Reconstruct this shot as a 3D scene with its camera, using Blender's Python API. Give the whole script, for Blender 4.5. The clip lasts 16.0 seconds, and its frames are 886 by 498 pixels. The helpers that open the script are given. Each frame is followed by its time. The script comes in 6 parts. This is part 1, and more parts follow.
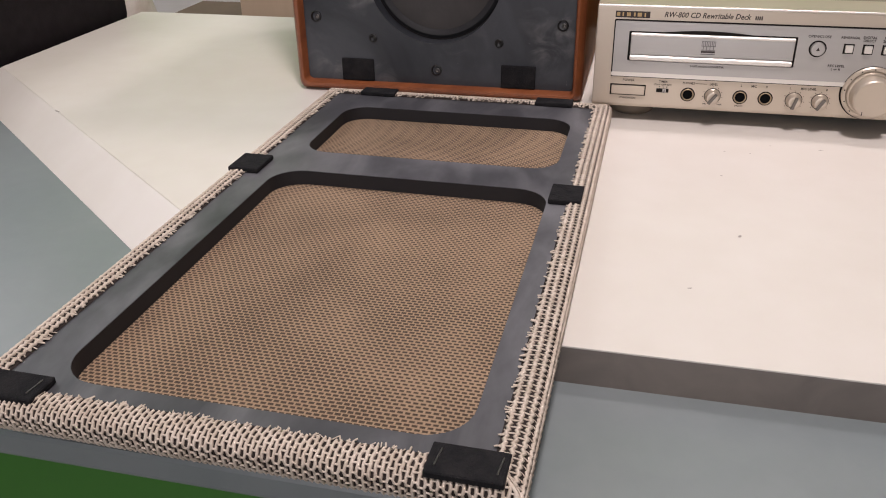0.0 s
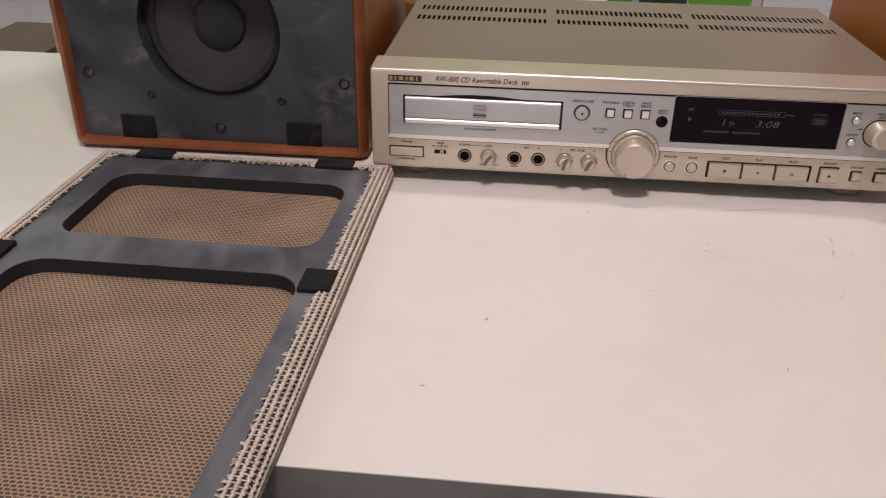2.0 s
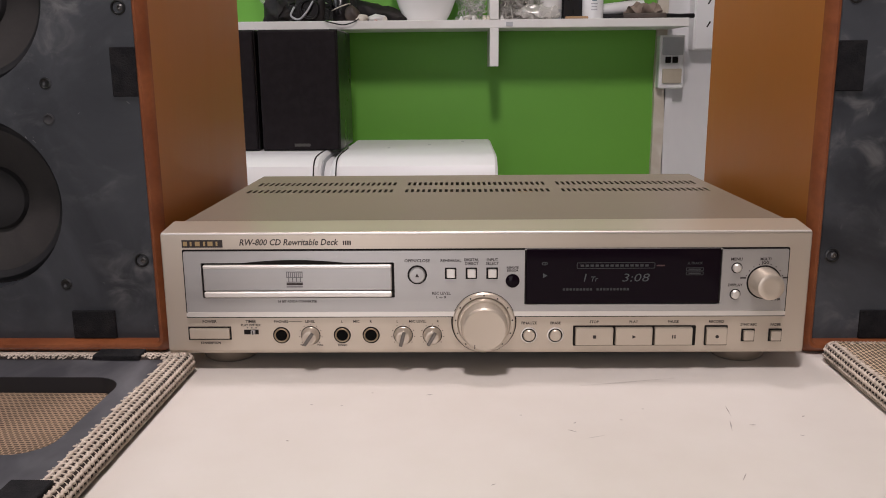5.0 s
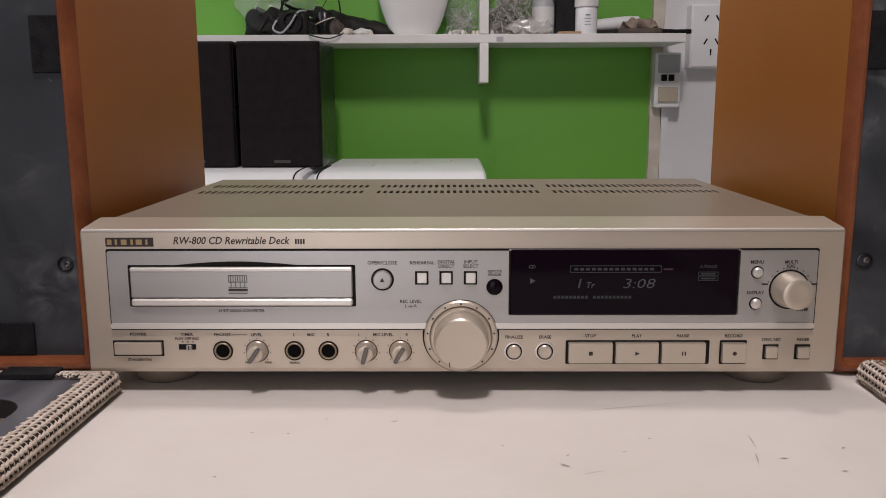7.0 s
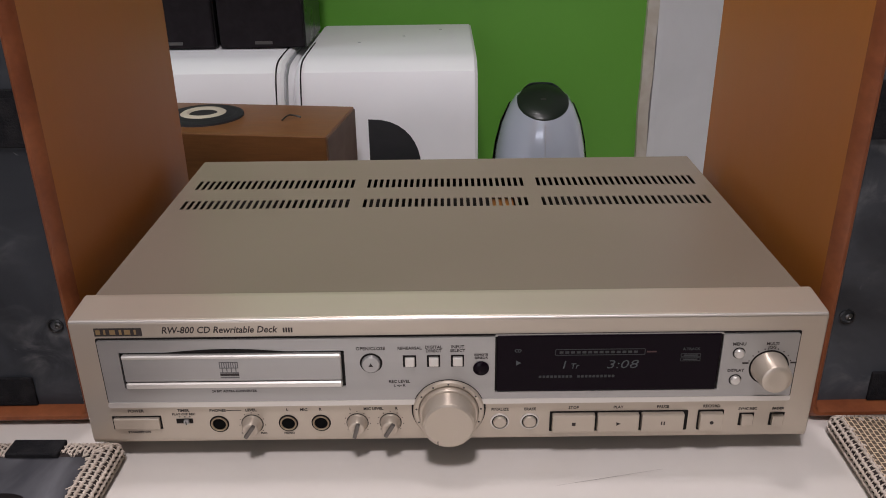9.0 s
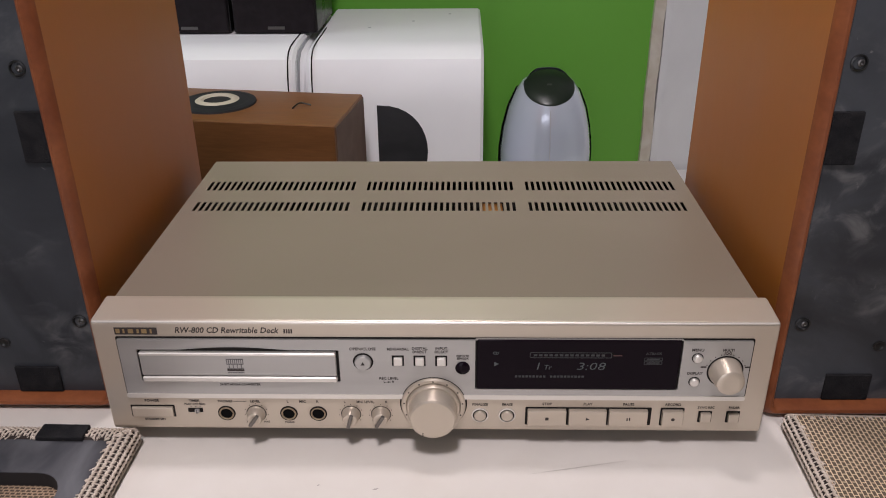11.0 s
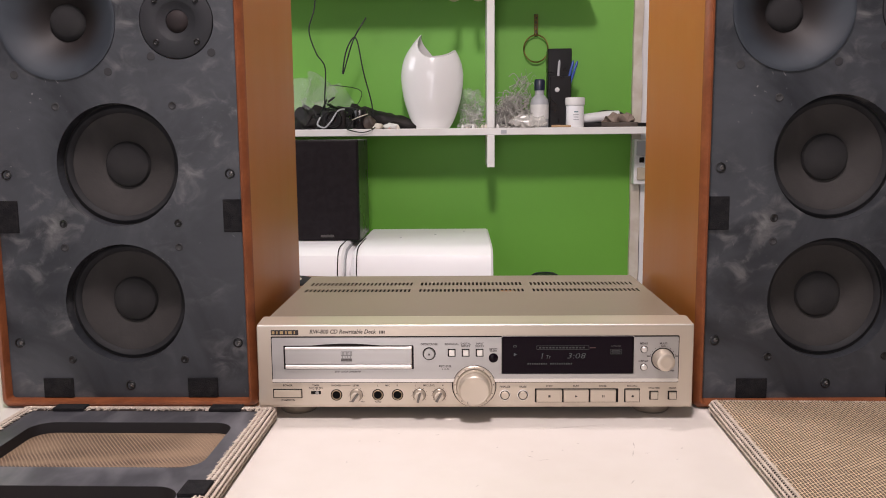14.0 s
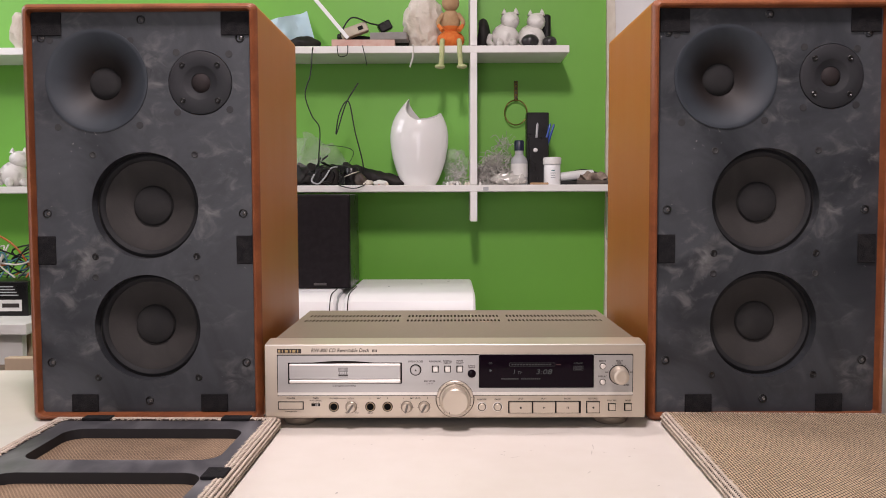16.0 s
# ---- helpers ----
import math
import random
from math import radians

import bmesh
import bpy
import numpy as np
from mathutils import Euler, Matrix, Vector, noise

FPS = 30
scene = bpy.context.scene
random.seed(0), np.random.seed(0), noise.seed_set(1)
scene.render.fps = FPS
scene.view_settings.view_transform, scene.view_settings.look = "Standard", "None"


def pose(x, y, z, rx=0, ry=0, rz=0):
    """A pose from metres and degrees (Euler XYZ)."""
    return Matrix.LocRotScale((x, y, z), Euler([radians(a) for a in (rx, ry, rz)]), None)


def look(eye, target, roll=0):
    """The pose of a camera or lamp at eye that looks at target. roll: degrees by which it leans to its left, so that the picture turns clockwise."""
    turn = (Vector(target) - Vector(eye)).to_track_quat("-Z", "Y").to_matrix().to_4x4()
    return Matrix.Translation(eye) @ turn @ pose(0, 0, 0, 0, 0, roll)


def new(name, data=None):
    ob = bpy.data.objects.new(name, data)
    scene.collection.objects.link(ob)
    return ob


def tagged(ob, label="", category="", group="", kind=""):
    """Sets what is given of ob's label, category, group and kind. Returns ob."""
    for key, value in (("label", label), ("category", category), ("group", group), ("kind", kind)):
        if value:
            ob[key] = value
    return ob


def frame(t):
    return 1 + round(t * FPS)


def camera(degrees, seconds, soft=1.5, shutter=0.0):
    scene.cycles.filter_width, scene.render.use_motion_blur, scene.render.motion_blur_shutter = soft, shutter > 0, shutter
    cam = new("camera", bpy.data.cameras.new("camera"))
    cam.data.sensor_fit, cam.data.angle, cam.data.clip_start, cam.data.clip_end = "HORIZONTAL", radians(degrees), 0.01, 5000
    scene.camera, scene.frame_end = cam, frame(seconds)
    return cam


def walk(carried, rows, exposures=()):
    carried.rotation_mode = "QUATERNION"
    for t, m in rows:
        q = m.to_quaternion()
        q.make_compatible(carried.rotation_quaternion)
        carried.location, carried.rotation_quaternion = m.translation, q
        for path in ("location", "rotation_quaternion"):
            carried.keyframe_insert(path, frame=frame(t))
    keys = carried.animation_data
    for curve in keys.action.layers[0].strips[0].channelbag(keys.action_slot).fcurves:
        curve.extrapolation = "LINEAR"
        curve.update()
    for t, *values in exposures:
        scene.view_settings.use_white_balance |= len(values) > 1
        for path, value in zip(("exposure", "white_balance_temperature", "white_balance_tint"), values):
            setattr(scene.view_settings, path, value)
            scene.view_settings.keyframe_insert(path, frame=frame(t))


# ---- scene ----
cam = camera(56.3, 16.0, soft=0.97, shutter=0.18)
PATH = [
    (0, (-0.178, -0.702, 0.241), (-0.604, 1.012, -0.697), -1.1),
    (0.5, (-0.158, -0.712, 0.247), (-0.604, 0.971, -0.737), -1.4),
    (1, (-0.136, -0.697, 0.272), (-0.57, 0.973, -0.739), -1.6),
    (1.5, (-0.117, -0.678, 0.276), (-0.431, 1.035, -0.707), -0.5),
    (2, (-0.095, -0.65, 0.291), (-0.259, 1.099, -0.666), 0.9),
    (2.5, (-0.066, -0.622, 0.297), (-0.187, 1.155, -0.613), 0.6),
    (3, (-0.048, -0.598, 0.287), (-0.136, 1.227, -0.525), 0.5),
    (3.5, (-0.045, -0.576, 0.272), (-0.108, 1.29, -0.443), 0.2),
    (4, (-0.037, -0.559, 0.247), (-0.082, 1.336, -0.391), -0.2),
    (4.5, (-0.029, -0.549, 0.227), (-0.066, 1.375, -0.318), -0.4),
    (4.7, (-0.023, -0.546, 0.218), (-0.062, 1.398, -0.251), -0.5),
    (7, (-0.005, -0.464, 0.17), (-0.027, 1.504, -0.184), -0.2),
    (7.5, (-0.002, -0.431, 0.203), (-0.019, 1.5, -0.315), -0.5),
    (8, (-0.001, -0.416, 0.266), (-0.022, 1.465, -0.415), -0.8),
    (8.5, (-0.003, -0.413, 0.304), (-0.008, 1.434, -0.464), -0.9),
    (10.8, (0.022, -0.428, 0.37), (-0.023, 1.357, -0.53), -0.5),
    (11, (0.019, -0.444, 0.372), (-0.028, 1.344, -0.524), -0.6),
    (11.5, (0.016, -0.488, 0.363), (-0.039, 1.315, -0.5), -0.7),
    (12, (0.019, -0.553, 0.346), (-0.054, 1.296, -0.413), -0.9),
    (12.5, (0.014, -0.628, 0.326), (-0.054, 1.296, -0.217), -0.7),
    (13, (-0.002, -0.711, 0.304), (-0.06, 1.239, -0.138), -0.5),
    (13.5, (-0.01, -0.766, 0.298), (-0.068, 1.204, -0.042), -0.4),
    (14, (-0.011, -0.805, 0.284), (-0.058, 1.176, 0.014), -0.5),
    (14.5, (-0.018, -0.853, 0.274), (-0.052, 1.135, 0.061), -0.6),
    (15, (-0.017, -0.89, 0.268), (-0.043, 1.103, 0.097), -0.6),
    (15.5, (-0.011, -0.91, 0.265), (-0.035, 1.084, 0.118), -0.5),
    (16, (-0.007, -0.936, 0.262), (-0.02, 1.06, 0.145), -0.2),
]
EXPOSURES = [(0, -0.14, 6500, 10), (0.5, -0.11, 6450, 10), (1.0, -0.22, 6500, 10), (1.5, -0.42, 6600, 11), (3.5, -0.32, 6400, 10), (4.5, -0.34, 6500, 10), (7, -0.50, 6400, 10), (7.5, -0.65, 6250, 10), (8.5, -0.62, 6200, 9), (11, -0.36, 6200, 9), (12.5, -0.02, 6500, 11), (14, 0.06, 6600, 13), (16, 0.03, 6650, 14)]
walk(cam, [(t, look(eye, target, roll)) for t, eye, target, roll in PATH], EXPOSURES)

# ---- world, lamps, exposure ----
scene.view_settings.exposure = 0.0
world = bpy.data.worlds.new("world")
scene.world = world
world.use_nodes = True
world.node_tree.nodes["Background"].inputs[0].default_value = (0.75, 0.85, 1.0, 1)
world.node_tree.nodes["Background"].inputs[1].default_value = 0.1


def area_lamp(name, eye, target, size_x, size_y, watts, colour, spread=180):
    data = bpy.data.lights.new(name, "AREA")
    data.shape, data.size, data.size_y = "RECTANGLE", size_x, size_y
    data.energy, data.color, data.spread = watts, colour, radians(spread)
    ob = new(name, data)
    ob.matrix_world = look(eye, target)
    return ob


area_lamp("pendant_lamp", (-0.10, 0.36, 1.55), (-0.10, 0.34, 0), 0.12, 0.16, 2.6, (1.0, 0.885, 0.895), 85)
area_lamp("ceiling_lamp", (-0.07, -0.68, 1.70), (0.0, 0.6, 0.0), 0.2, 0.3, 30, (1.0, 0.885, 0.895))
# Added frontal fill to brighten wall and baffles; the room has no such source.
area_lamp("front_fill", (-0.35, -2.85, 0.30), (0.08, 0.5, 0.15), 1.6, 1.9, 31, (0.97, 0.92, 0.98))
# Unseen cool fill from the side, added to brighten the bench and back wall.
area_lamp("cool_side_fill", (-1.9, 0.55, 1.25), (0.2, 1.2, -0.1), 1.1, 0.8, 14, (0.92, 0.93, 1.0))


# ---- materials ----
def material(name, colour, rough=0.5, metal=0.0, second=None, scale=20.0, stretch=(1, 1, 1), amount=0.5,
             bump=0.0, bump_scale=200.0, fine=0.0, spec=0.5, coat=0.0, swirl=0.6, ramp=None):
    """A surface with broad variation towards a second colour, fine grain and relief, in metres of the object."""
    m = bpy.data.materials.new(name)
    m.use_nodes = True
    n, l = m.node_tree.nodes, m.node_tree.links
    b = n["Principled BSDF"]
    b.inputs["Base Color"].default_value = (*colour, 1)
    b.inputs["Roughness"].default_value = rough
    b.inputs["Metallic"].default_value = metal
    b.inputs["Specular IOR Level"].default_value = spec
    b.inputs["Coat Weight"].default_value = coat
    co = n.new("ShaderNodeTexCoord")
    mp = n.new("ShaderNodeMapping")
    mp.inputs["Scale"].default_value = stretch
    l.new(co.outputs["Object"], mp.inputs["Vector"])
    if second:
        t = n.new("ShaderNodeTexNoise")
        t.inputs["Scale"].default_value = scale
        t.inputs["Detail"].default_value = 6
        t.inputs["Distortion"].default_value = swirl
        l.new(mp.outputs[0], t.inputs["Vector"])
        r = n.new("ShaderNodeValToRGB")
        r.color_ramp.elements[0].position, r.color_ramp.elements[1].position = 0.5 - 0.25 * amount, 0.5 + 0.3 * amount
        if ramp:
            r.color_ramp.elements[0].position, r.color_ramp.elements[1].position = ramp
        r.color_ramp.elements[0].color, r.color_ramp.elements[1].color = (*colour, 1), (*second, 1)
        l.new(t.outputs["Fac"], r.inputs["Fac"])
        out = r.outputs["Color"]
        if fine:
            t2 = n.new("ShaderNodeTexNoise")
            t2.inputs["Scale"].default_value = scale * 9
            t2.inputs["Detail"].default_value = 4
            l.new(mp.outputs[0], t2.inputs["Vector"])
            mx = n.new("ShaderNodeMix")
            mx.data_type, mx.blend_type = "RGBA", "OVERLAY"
            mx.inputs["Factor"].default_value = fine
            l.new(out, mx.inputs["A"])
            l.new(t2.outputs["Fac"], mx.inputs["B"])
            out = mx.outputs["Result"]
        l.new(out, b.inputs["Base Color"])
        mr = n.new("ShaderNodeMapRange")
        mr.inputs["To Min"].default_value, mr.inputs["To Max"].default_value = max(0.03, rough - 0.08), min(1, rough + 0.1)
        l.new(t.outputs["Fac"], mr.inputs["Value"])
        l.new(mr.outputs[0], b.inputs["Roughness"])
    if bump:
        t3 = n.new("ShaderNodeTexNoise")
        t3.inputs["Scale"].default_value = bump_scale
        t3.inputs["Detail"].default_value = 3
        l.new(mp.outputs[0], t3.inputs["Vector"])
        bp = n.new("ShaderNodeBump")
        bp.inputs["Strength"].default_value = bump
        bp.inputs["Distance"].default_value = 0.002
        l.new(t3.outputs["Fac"], bp.inputs["Height"])
        l.new(bp.outputs[0], b.inputs["Normal"])
    return m


def smudged(name, dark, worn, dust):
    """Black paint, unevenly worn, with clusters of pale dusty smears."""
    m = bpy.data.materials.new(name)
    m.use_nodes = True
    n, l = m.node_tree.nodes, m.node_tree.links
    b = n["Principled BSDF"]
    b.inputs["Specular IOR Level"].default_value = 0.4
    co = n.new("ShaderNodeTexCoord")

    def cloud(scale, detail, twist, lo, hi, stretch=(1, 1, 1)):
        mp = n.new("ShaderNodeMapping")
        mp.inputs["Scale"].default_value = stretch
        l.new(co.outputs["Object"], mp.inputs["Vector"])
        t = n.new("ShaderNodeTexNoise")
        t.inputs["Scale"].default_value, t.inputs["Detail"].default_value, t.inputs["Distortion"].default_value = scale, detail, twist
        t.inputs["Roughness"].default_value = 0.6
        l.new(mp.outputs[0], t.inputs["Vector"])
        r = n.new("ShaderNodeMapRange")
        r.interpolation_type = "SMOOTHSTEP"
        r.inputs["From Min"].default_value, r.inputs["From Max"].default_value = lo, hi
        l.new(t.outputs["Fac"], r.inputs["Value"])
        return r.outputs[0]
    broad = cloud(6, 6, 1.0, 0.3, 0.72)
    where = cloud(9, 5, 0.5, 0.40, 0.70)
    streak = cloud(38, 10, 0.7, 0.44, 0.80, (1, 1, 1.25))
    mx = n.new("ShaderNodeMix")
    mx.data_type = "RGBA"
    mx.inputs["A"].default_value, mx.inputs["B"].default_value = (*dark, 1), (*worn, 1)
    l.new(broad, mx.inputs["Factor"])
    mul = n.new("ShaderNodeMath")
    mul.operation = "MULTIPLY"
    l.new(where, mul.inputs[0])
    l.new(streak, mul.inputs[1])
    fin = n.new("ShaderNodeMix")
    fin.data_type = "RGBA"
    fin.inputs["B"].default_value = (*dust, 1)
    l.new(mx.outputs["Result"], fin.inputs["A"])
    l.new(mul.outputs[0], fin.inputs["Factor"])
    speck = cloud(150, 4, 0.6, 0.66, 0.74, (1, 1, 0.7))
    some = cloud(14, 3, 0.3, 0.46, 0.62)
    both = n.new("ShaderNodeMath")
    both.operation = "MULTIPLY"
    l.new(speck, both.inputs[0])
    l.new(some, both.inputs[1])
    top = n.new("ShaderNodeMix")
    top.data_type = "RGBA"
    top.inputs["B"].default_value = (0.19, 0.187, 0.183, 1)
    l.new(fin.outputs["Result"], top.inputs["A"])
    l.new(both.outputs[0], top.inputs["Factor"])
    l.new(top.outputs["Result"], b.inputs["Base Color"])
    ro = n.new("ShaderNodeMapRange")
    ro.inputs["To Min"].default_value, ro.inputs["To Max"].default_value = 0.34, 0.55
    l.new(broad, ro.inputs["Value"])
    l.new(ro.outputs[0], b.inputs["Roughness"])
    bp = n.new("ShaderNodeBump")
    bp.inputs["Strength"].default_value, bp.inputs["Distance"].default_value = 0.08, 0.001
    l.new(streak, bp.inputs["Height"])
    l.new(bp.outputs[0], b.inputs["Normal"])
    return m


def weave(name, thread, thread2, gap, cell_w, cell_h, share, rough=0.85, uv=True, loose=0.4):
    """Woven cloth: rows of short gaps between threads, set half a cell off from row to row."""
    m = bpy.data.materials.new(name)
    m.use_nodes = True
    n, l = m.node_tree.nodes, m.node_tree.links
    b = n["Principled BSDF"]
    b.inputs["Roughness"].default_value = rough
    b.inputs["Specular IOR Level"].default_value = 0.2
    co = n.new("ShaderNodeTexCoord")
    br = n.new("ShaderNodeTexBrick")
    br.inputs["Scale"].default_value = 1.0
    br.inputs["Brick Width"].default_value = cell_w
    br.inputs["Row Height"].default_value = cell_h
    br.inputs["Mortar Size"].default_value = share * min(cell_w, cell_h)
    br.inputs["Mortar Smooth"].default_value = 0.6
    wob = n.new("ShaderNodeTexNoise")
    wob.inputs["Scale"].default_value = 60
    add = n.new("ShaderNodeVectorMath")
    add.operation = "MULTIPLY_ADD"
    add.inputs[1].default_value = (0.42 * cell_w, 0.42 * cell_h, 0)
    src = co.outputs["UV" if uv else "Object"]
    l.new(src, wob.inputs["Vector"])
    l.new(wob.outputs["Color"], add.inputs[0])
    l.new(src, add.inputs[2])
    l.new(add.outputs[0], br.inputs["Vector"])
    slack = n.new("ShaderNodeTexNoise")
    slack.inputs["Scale"].default_value, slack.inputs["Detail"].default_value = 16, 3
    l.new(src, slack.inputs["Vector"])
    opened = n.new("ShaderNodeMapRange")
    opened.inputs["From Min"].default_value, opened.inputs["From Max"].default_value = 0.3, 0.7
    opened.inputs["To Min"].default_value, opened.inputs["To Max"].default_value = (1 - loose) * share * min(cell_w, cell_h), (1 + loose) * share * min(cell_w, cell_h)
    l.new(slack.outputs["Fac"], opened.inputs["Value"])
    l.new(opened.outputs[0], br.inputs["Mortar Size"])
    vary = n.new("ShaderNodeTexNoise")
    vary.inputs["Scale"].default_value = 25
    vary.inputs["Detail"].default_value = 5
    l.new(src, vary.inputs["Vector"])
    mx = n.new("ShaderNodeMix")
    mx.data_type = "RGBA"
    mx.inputs["A"].default_value, mx.inputs["B"].default_value = (*thread, 1), (*thread2, 1)
    l.new(vary.outputs["Fac"], mx.inputs["Factor"])
    fin = n.new("ShaderNodeMix")
    fin.data_type = "RGBA"
    fin.inputs["A"].default_value = (*gap, 1)
    l.new(mx.outputs["Result"], fin.inputs["B"])
    l.new(br.outputs["Fac"], fin.inputs["Factor"])
    l.new(fin.outputs["Result"], b.inputs["Base Color"])
    bp = n.new("ShaderNodeBump")
    bp.inputs["Strength"].default_value, bp.inputs["Distance"].default_value = 0.8, 0.0008
    l.new(br.outputs["Fac"], bp.inputs["Height"])
    l.new(bp.outputs[0], b.inputs["Normal"])
    return m


def glow(name, colour, strength):
    m = bpy.data.materials.new(name)
    m.use_nodes = True
    b = m.node_tree.nodes["Principled BSDF"]
    b.inputs["Base Color"].default_value = (0.02, 0.02, 0.02, 1)
    b.inputs["Emission Color"].default_value = (*colour, 1)
    b.inputs["Emission Strength"].default_value = strength
    return m


def glassy(name, colour, rough, alpha_mix):
    """Thin clear film: mostly transmits, with gloss."""
    m = bpy.data.materials.new(name)
    m.use_nodes = True
    n, l = m.node_tree.nodes, m.node_tree.links
    b = n["Principled BSDF"]
    b.inputs["Base Color"].default_value = (*colour, 1)
    b.inputs["Roughness"].default_value = rough
    b.inputs["Alpha"].default_value = alpha_mix
    return m


M = {}
M["board"] = material("white_board", (0.70, 0.66, 0.615), 0.42, second=(0.615, 0.572, 0.515), scale=3.6, amount=1.0, bump=0.03, bump_scale=70, fine=0.08)
M["board_edge"] = material("board_edge", (0.20, 0.172, 0.15), 0.6, second=(0.15, 0.13, 0.115), scale=30)
M["grey_top"] = material("grey_laminate", (0.18, 0.207, 0.212), 0.35, second=(0.208, 0.232, 0.236), scale=8, bump=0.02, fine=0.06)
M["green"] = material("green_paint", (0.145, 0.415, 0.045), 0.5, second=(0.165, 0.445, 0.055), scale=2.5, amount=1.2, bump=0.05, bump_scale=60)
M["green_panel"] = material("green_panel", (0.035, 0.155, 0.015), 0.45, second=(0.042, 0.175, 0.018), scale=4)
M["room_wall"] = material("room_wall", (0.42, 0.41, 0.40), 0.7, second=(0.38, 0.37, 0.36), scale=2)
M["white_wall"] = material("white_wall", (0.82, 0.82, 0.83), 0.6, second=(0.74, 0.74, 0.75), scale=4, bump=0.06, bump_scale=50)
M["cream"] = material("cream_trim", (0.68, 0.63, 0.55), 0.55, second=(0.56, 0.49, 0.40), scale=18, bump=0.1, bump_scale=40)
M["white_shelf"] = material("white_shelf", (0.80, 0.785, 0.765), 0.45, second=(0.73, 0.71, 0.68), scale=9)
M["ceiling"] = material("ceiling_paint", (0.78, 0.77, 0.75), 0.8, second=(0.74, 0.73, 0.7), scale=2)
M["floor"] = material("floor_tile", (0.32, 0.30, 0.27), 0.4, second=(0.26, 0.25, 0.23), scale=6)
M["veneer"] = material("cherry_veneer", (0.365, 0.120, 0.021), 0.42, second=(0.405, 0.142, 0.027), scale=8, stretch=(3, 3, 0.5), amount=1.8, fine=0.03, spec=0.35, swirl=0.1)
M["lip"] = material("cherry_edge", (0.17, 0.05, 0.019), 0.38, second=(0.235, 0.074, 0.027), scale=30, fine=0.2, spec=0.4)
M["baffle"] = smudged("baffle_black", (0.020, 0.022, 0.0265), (0.061, 0.066, 0.075), (0.190, 0.188, 0.188))
M["cone"] = material("cone_paper", (0.035, 0.0325, 0.0315), 0.8, second=(0.048, 0.0435, 0.042), scale=18, bump=0.1, bump_scale=300, spec=0.25)
M["rubber"] = material("rubber_surround", (0.018, 0.018, 0.0195), 0.65, second=(0.026, 0.026, 0.028), scale=20, spec=0.2)
M["cap"] = material("dust_cap", (0.023, 0.022, 0.023), 0.85, second=(0.031, 0.030, 0.030), scale=30, spec=0.2)
M["horn"] = material("mid_cone", (0.028, 0.034, 0.043), 0.58, second=(0.04, 0.048, 0.058), scale=14, spec=0.35)


def shade_throat(m, cx, cz, r0, r1, colour):
    """Paints brown paper and dark reflections round a cone's middle, fading into the flare."""
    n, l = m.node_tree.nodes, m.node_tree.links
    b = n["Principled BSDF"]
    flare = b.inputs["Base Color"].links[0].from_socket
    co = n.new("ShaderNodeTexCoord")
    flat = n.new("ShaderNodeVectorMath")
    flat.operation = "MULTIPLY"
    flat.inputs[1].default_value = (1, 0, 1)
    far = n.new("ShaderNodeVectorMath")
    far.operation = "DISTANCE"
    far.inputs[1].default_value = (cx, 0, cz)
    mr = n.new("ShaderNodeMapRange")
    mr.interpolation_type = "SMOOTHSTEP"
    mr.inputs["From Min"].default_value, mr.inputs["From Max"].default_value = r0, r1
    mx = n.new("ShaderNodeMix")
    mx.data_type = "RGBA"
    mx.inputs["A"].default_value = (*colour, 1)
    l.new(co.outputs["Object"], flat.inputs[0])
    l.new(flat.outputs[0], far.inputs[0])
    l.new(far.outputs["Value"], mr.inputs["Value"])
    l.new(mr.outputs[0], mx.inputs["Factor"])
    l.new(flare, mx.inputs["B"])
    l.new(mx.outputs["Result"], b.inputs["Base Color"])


# The midrange's dark middle is partly painted reflection.
shade_throat(M["horn"], -0.0515, 0.405, 0.024, 0.053, (0.016, 0.0125, 0.012))
M["dome"] = material("tweeter_dome", (0.020, 0.0160, 0.0165), 0.7, second=(0.028, 0.021, 0.021), scale=60, spec=0.25)
M["tweeter"] = material("tweeter_plate", (0.02, 0.021, 0.024), 0.65, second=(0.029, 0.029, 0.033), scale=25, spec=0.3)
M["felt"] = material("velcro_black", (0.013, 0.013, 0.0145), 0.95, second=(0.022, 0.021, 0.022), scale=120, bump=0.5, bump_scale=900, spec=0.1)
M["screw"] = material("screw_black", (0.02, 0.02, 0.02), 0.3, metal=0.4)
M["screw_metal"] = material("screw_steel", (0.16, 0.155, 0.15), 0.4, metal=1.0)
M["filler"] = material("dusty_plug", (0.022, 0.022, 0.025), 0.7, second=(0.035, 0.035, 0.036), scale=60)
M["champagne"] = material("champagne_metal", (0.54, 0.468, 0.385), 0.33, metal=0.55, second=(0.57, 0.497, 0.412), scale=6, bump=0.005, bump_scale=900)
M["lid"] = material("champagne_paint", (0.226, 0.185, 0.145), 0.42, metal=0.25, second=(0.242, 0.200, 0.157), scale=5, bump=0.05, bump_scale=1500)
M["silver"] = material("brushed_silver", (0.415, 0.402, 0.39), 0.34, metal=0.65, second=(0.45, 0.437, 0.422), scale=8, stretch=(0.1, 1, 6), bump=0.004, bump_scale=600)
M["pointer"] = material("grey_pointer", (0.16, 0.145, 0.13), 0.35, metal=0.6)
M["jack_rim"] = material("dull_brass", (0.40, 0.31, 0.21), 0.4, metal=0.8)
M["bright"] = material("bright_edge", (0.74, 0.705, 0.66), 0.38, metal=0.7)
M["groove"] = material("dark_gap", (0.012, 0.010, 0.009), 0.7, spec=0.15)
M["ink"] = material("dark_print", (0.030, 0.021, 0.019), 0.6)
M["emblem"] = material("grey_print", (0.13, 0.125, 0.125), 0.5)
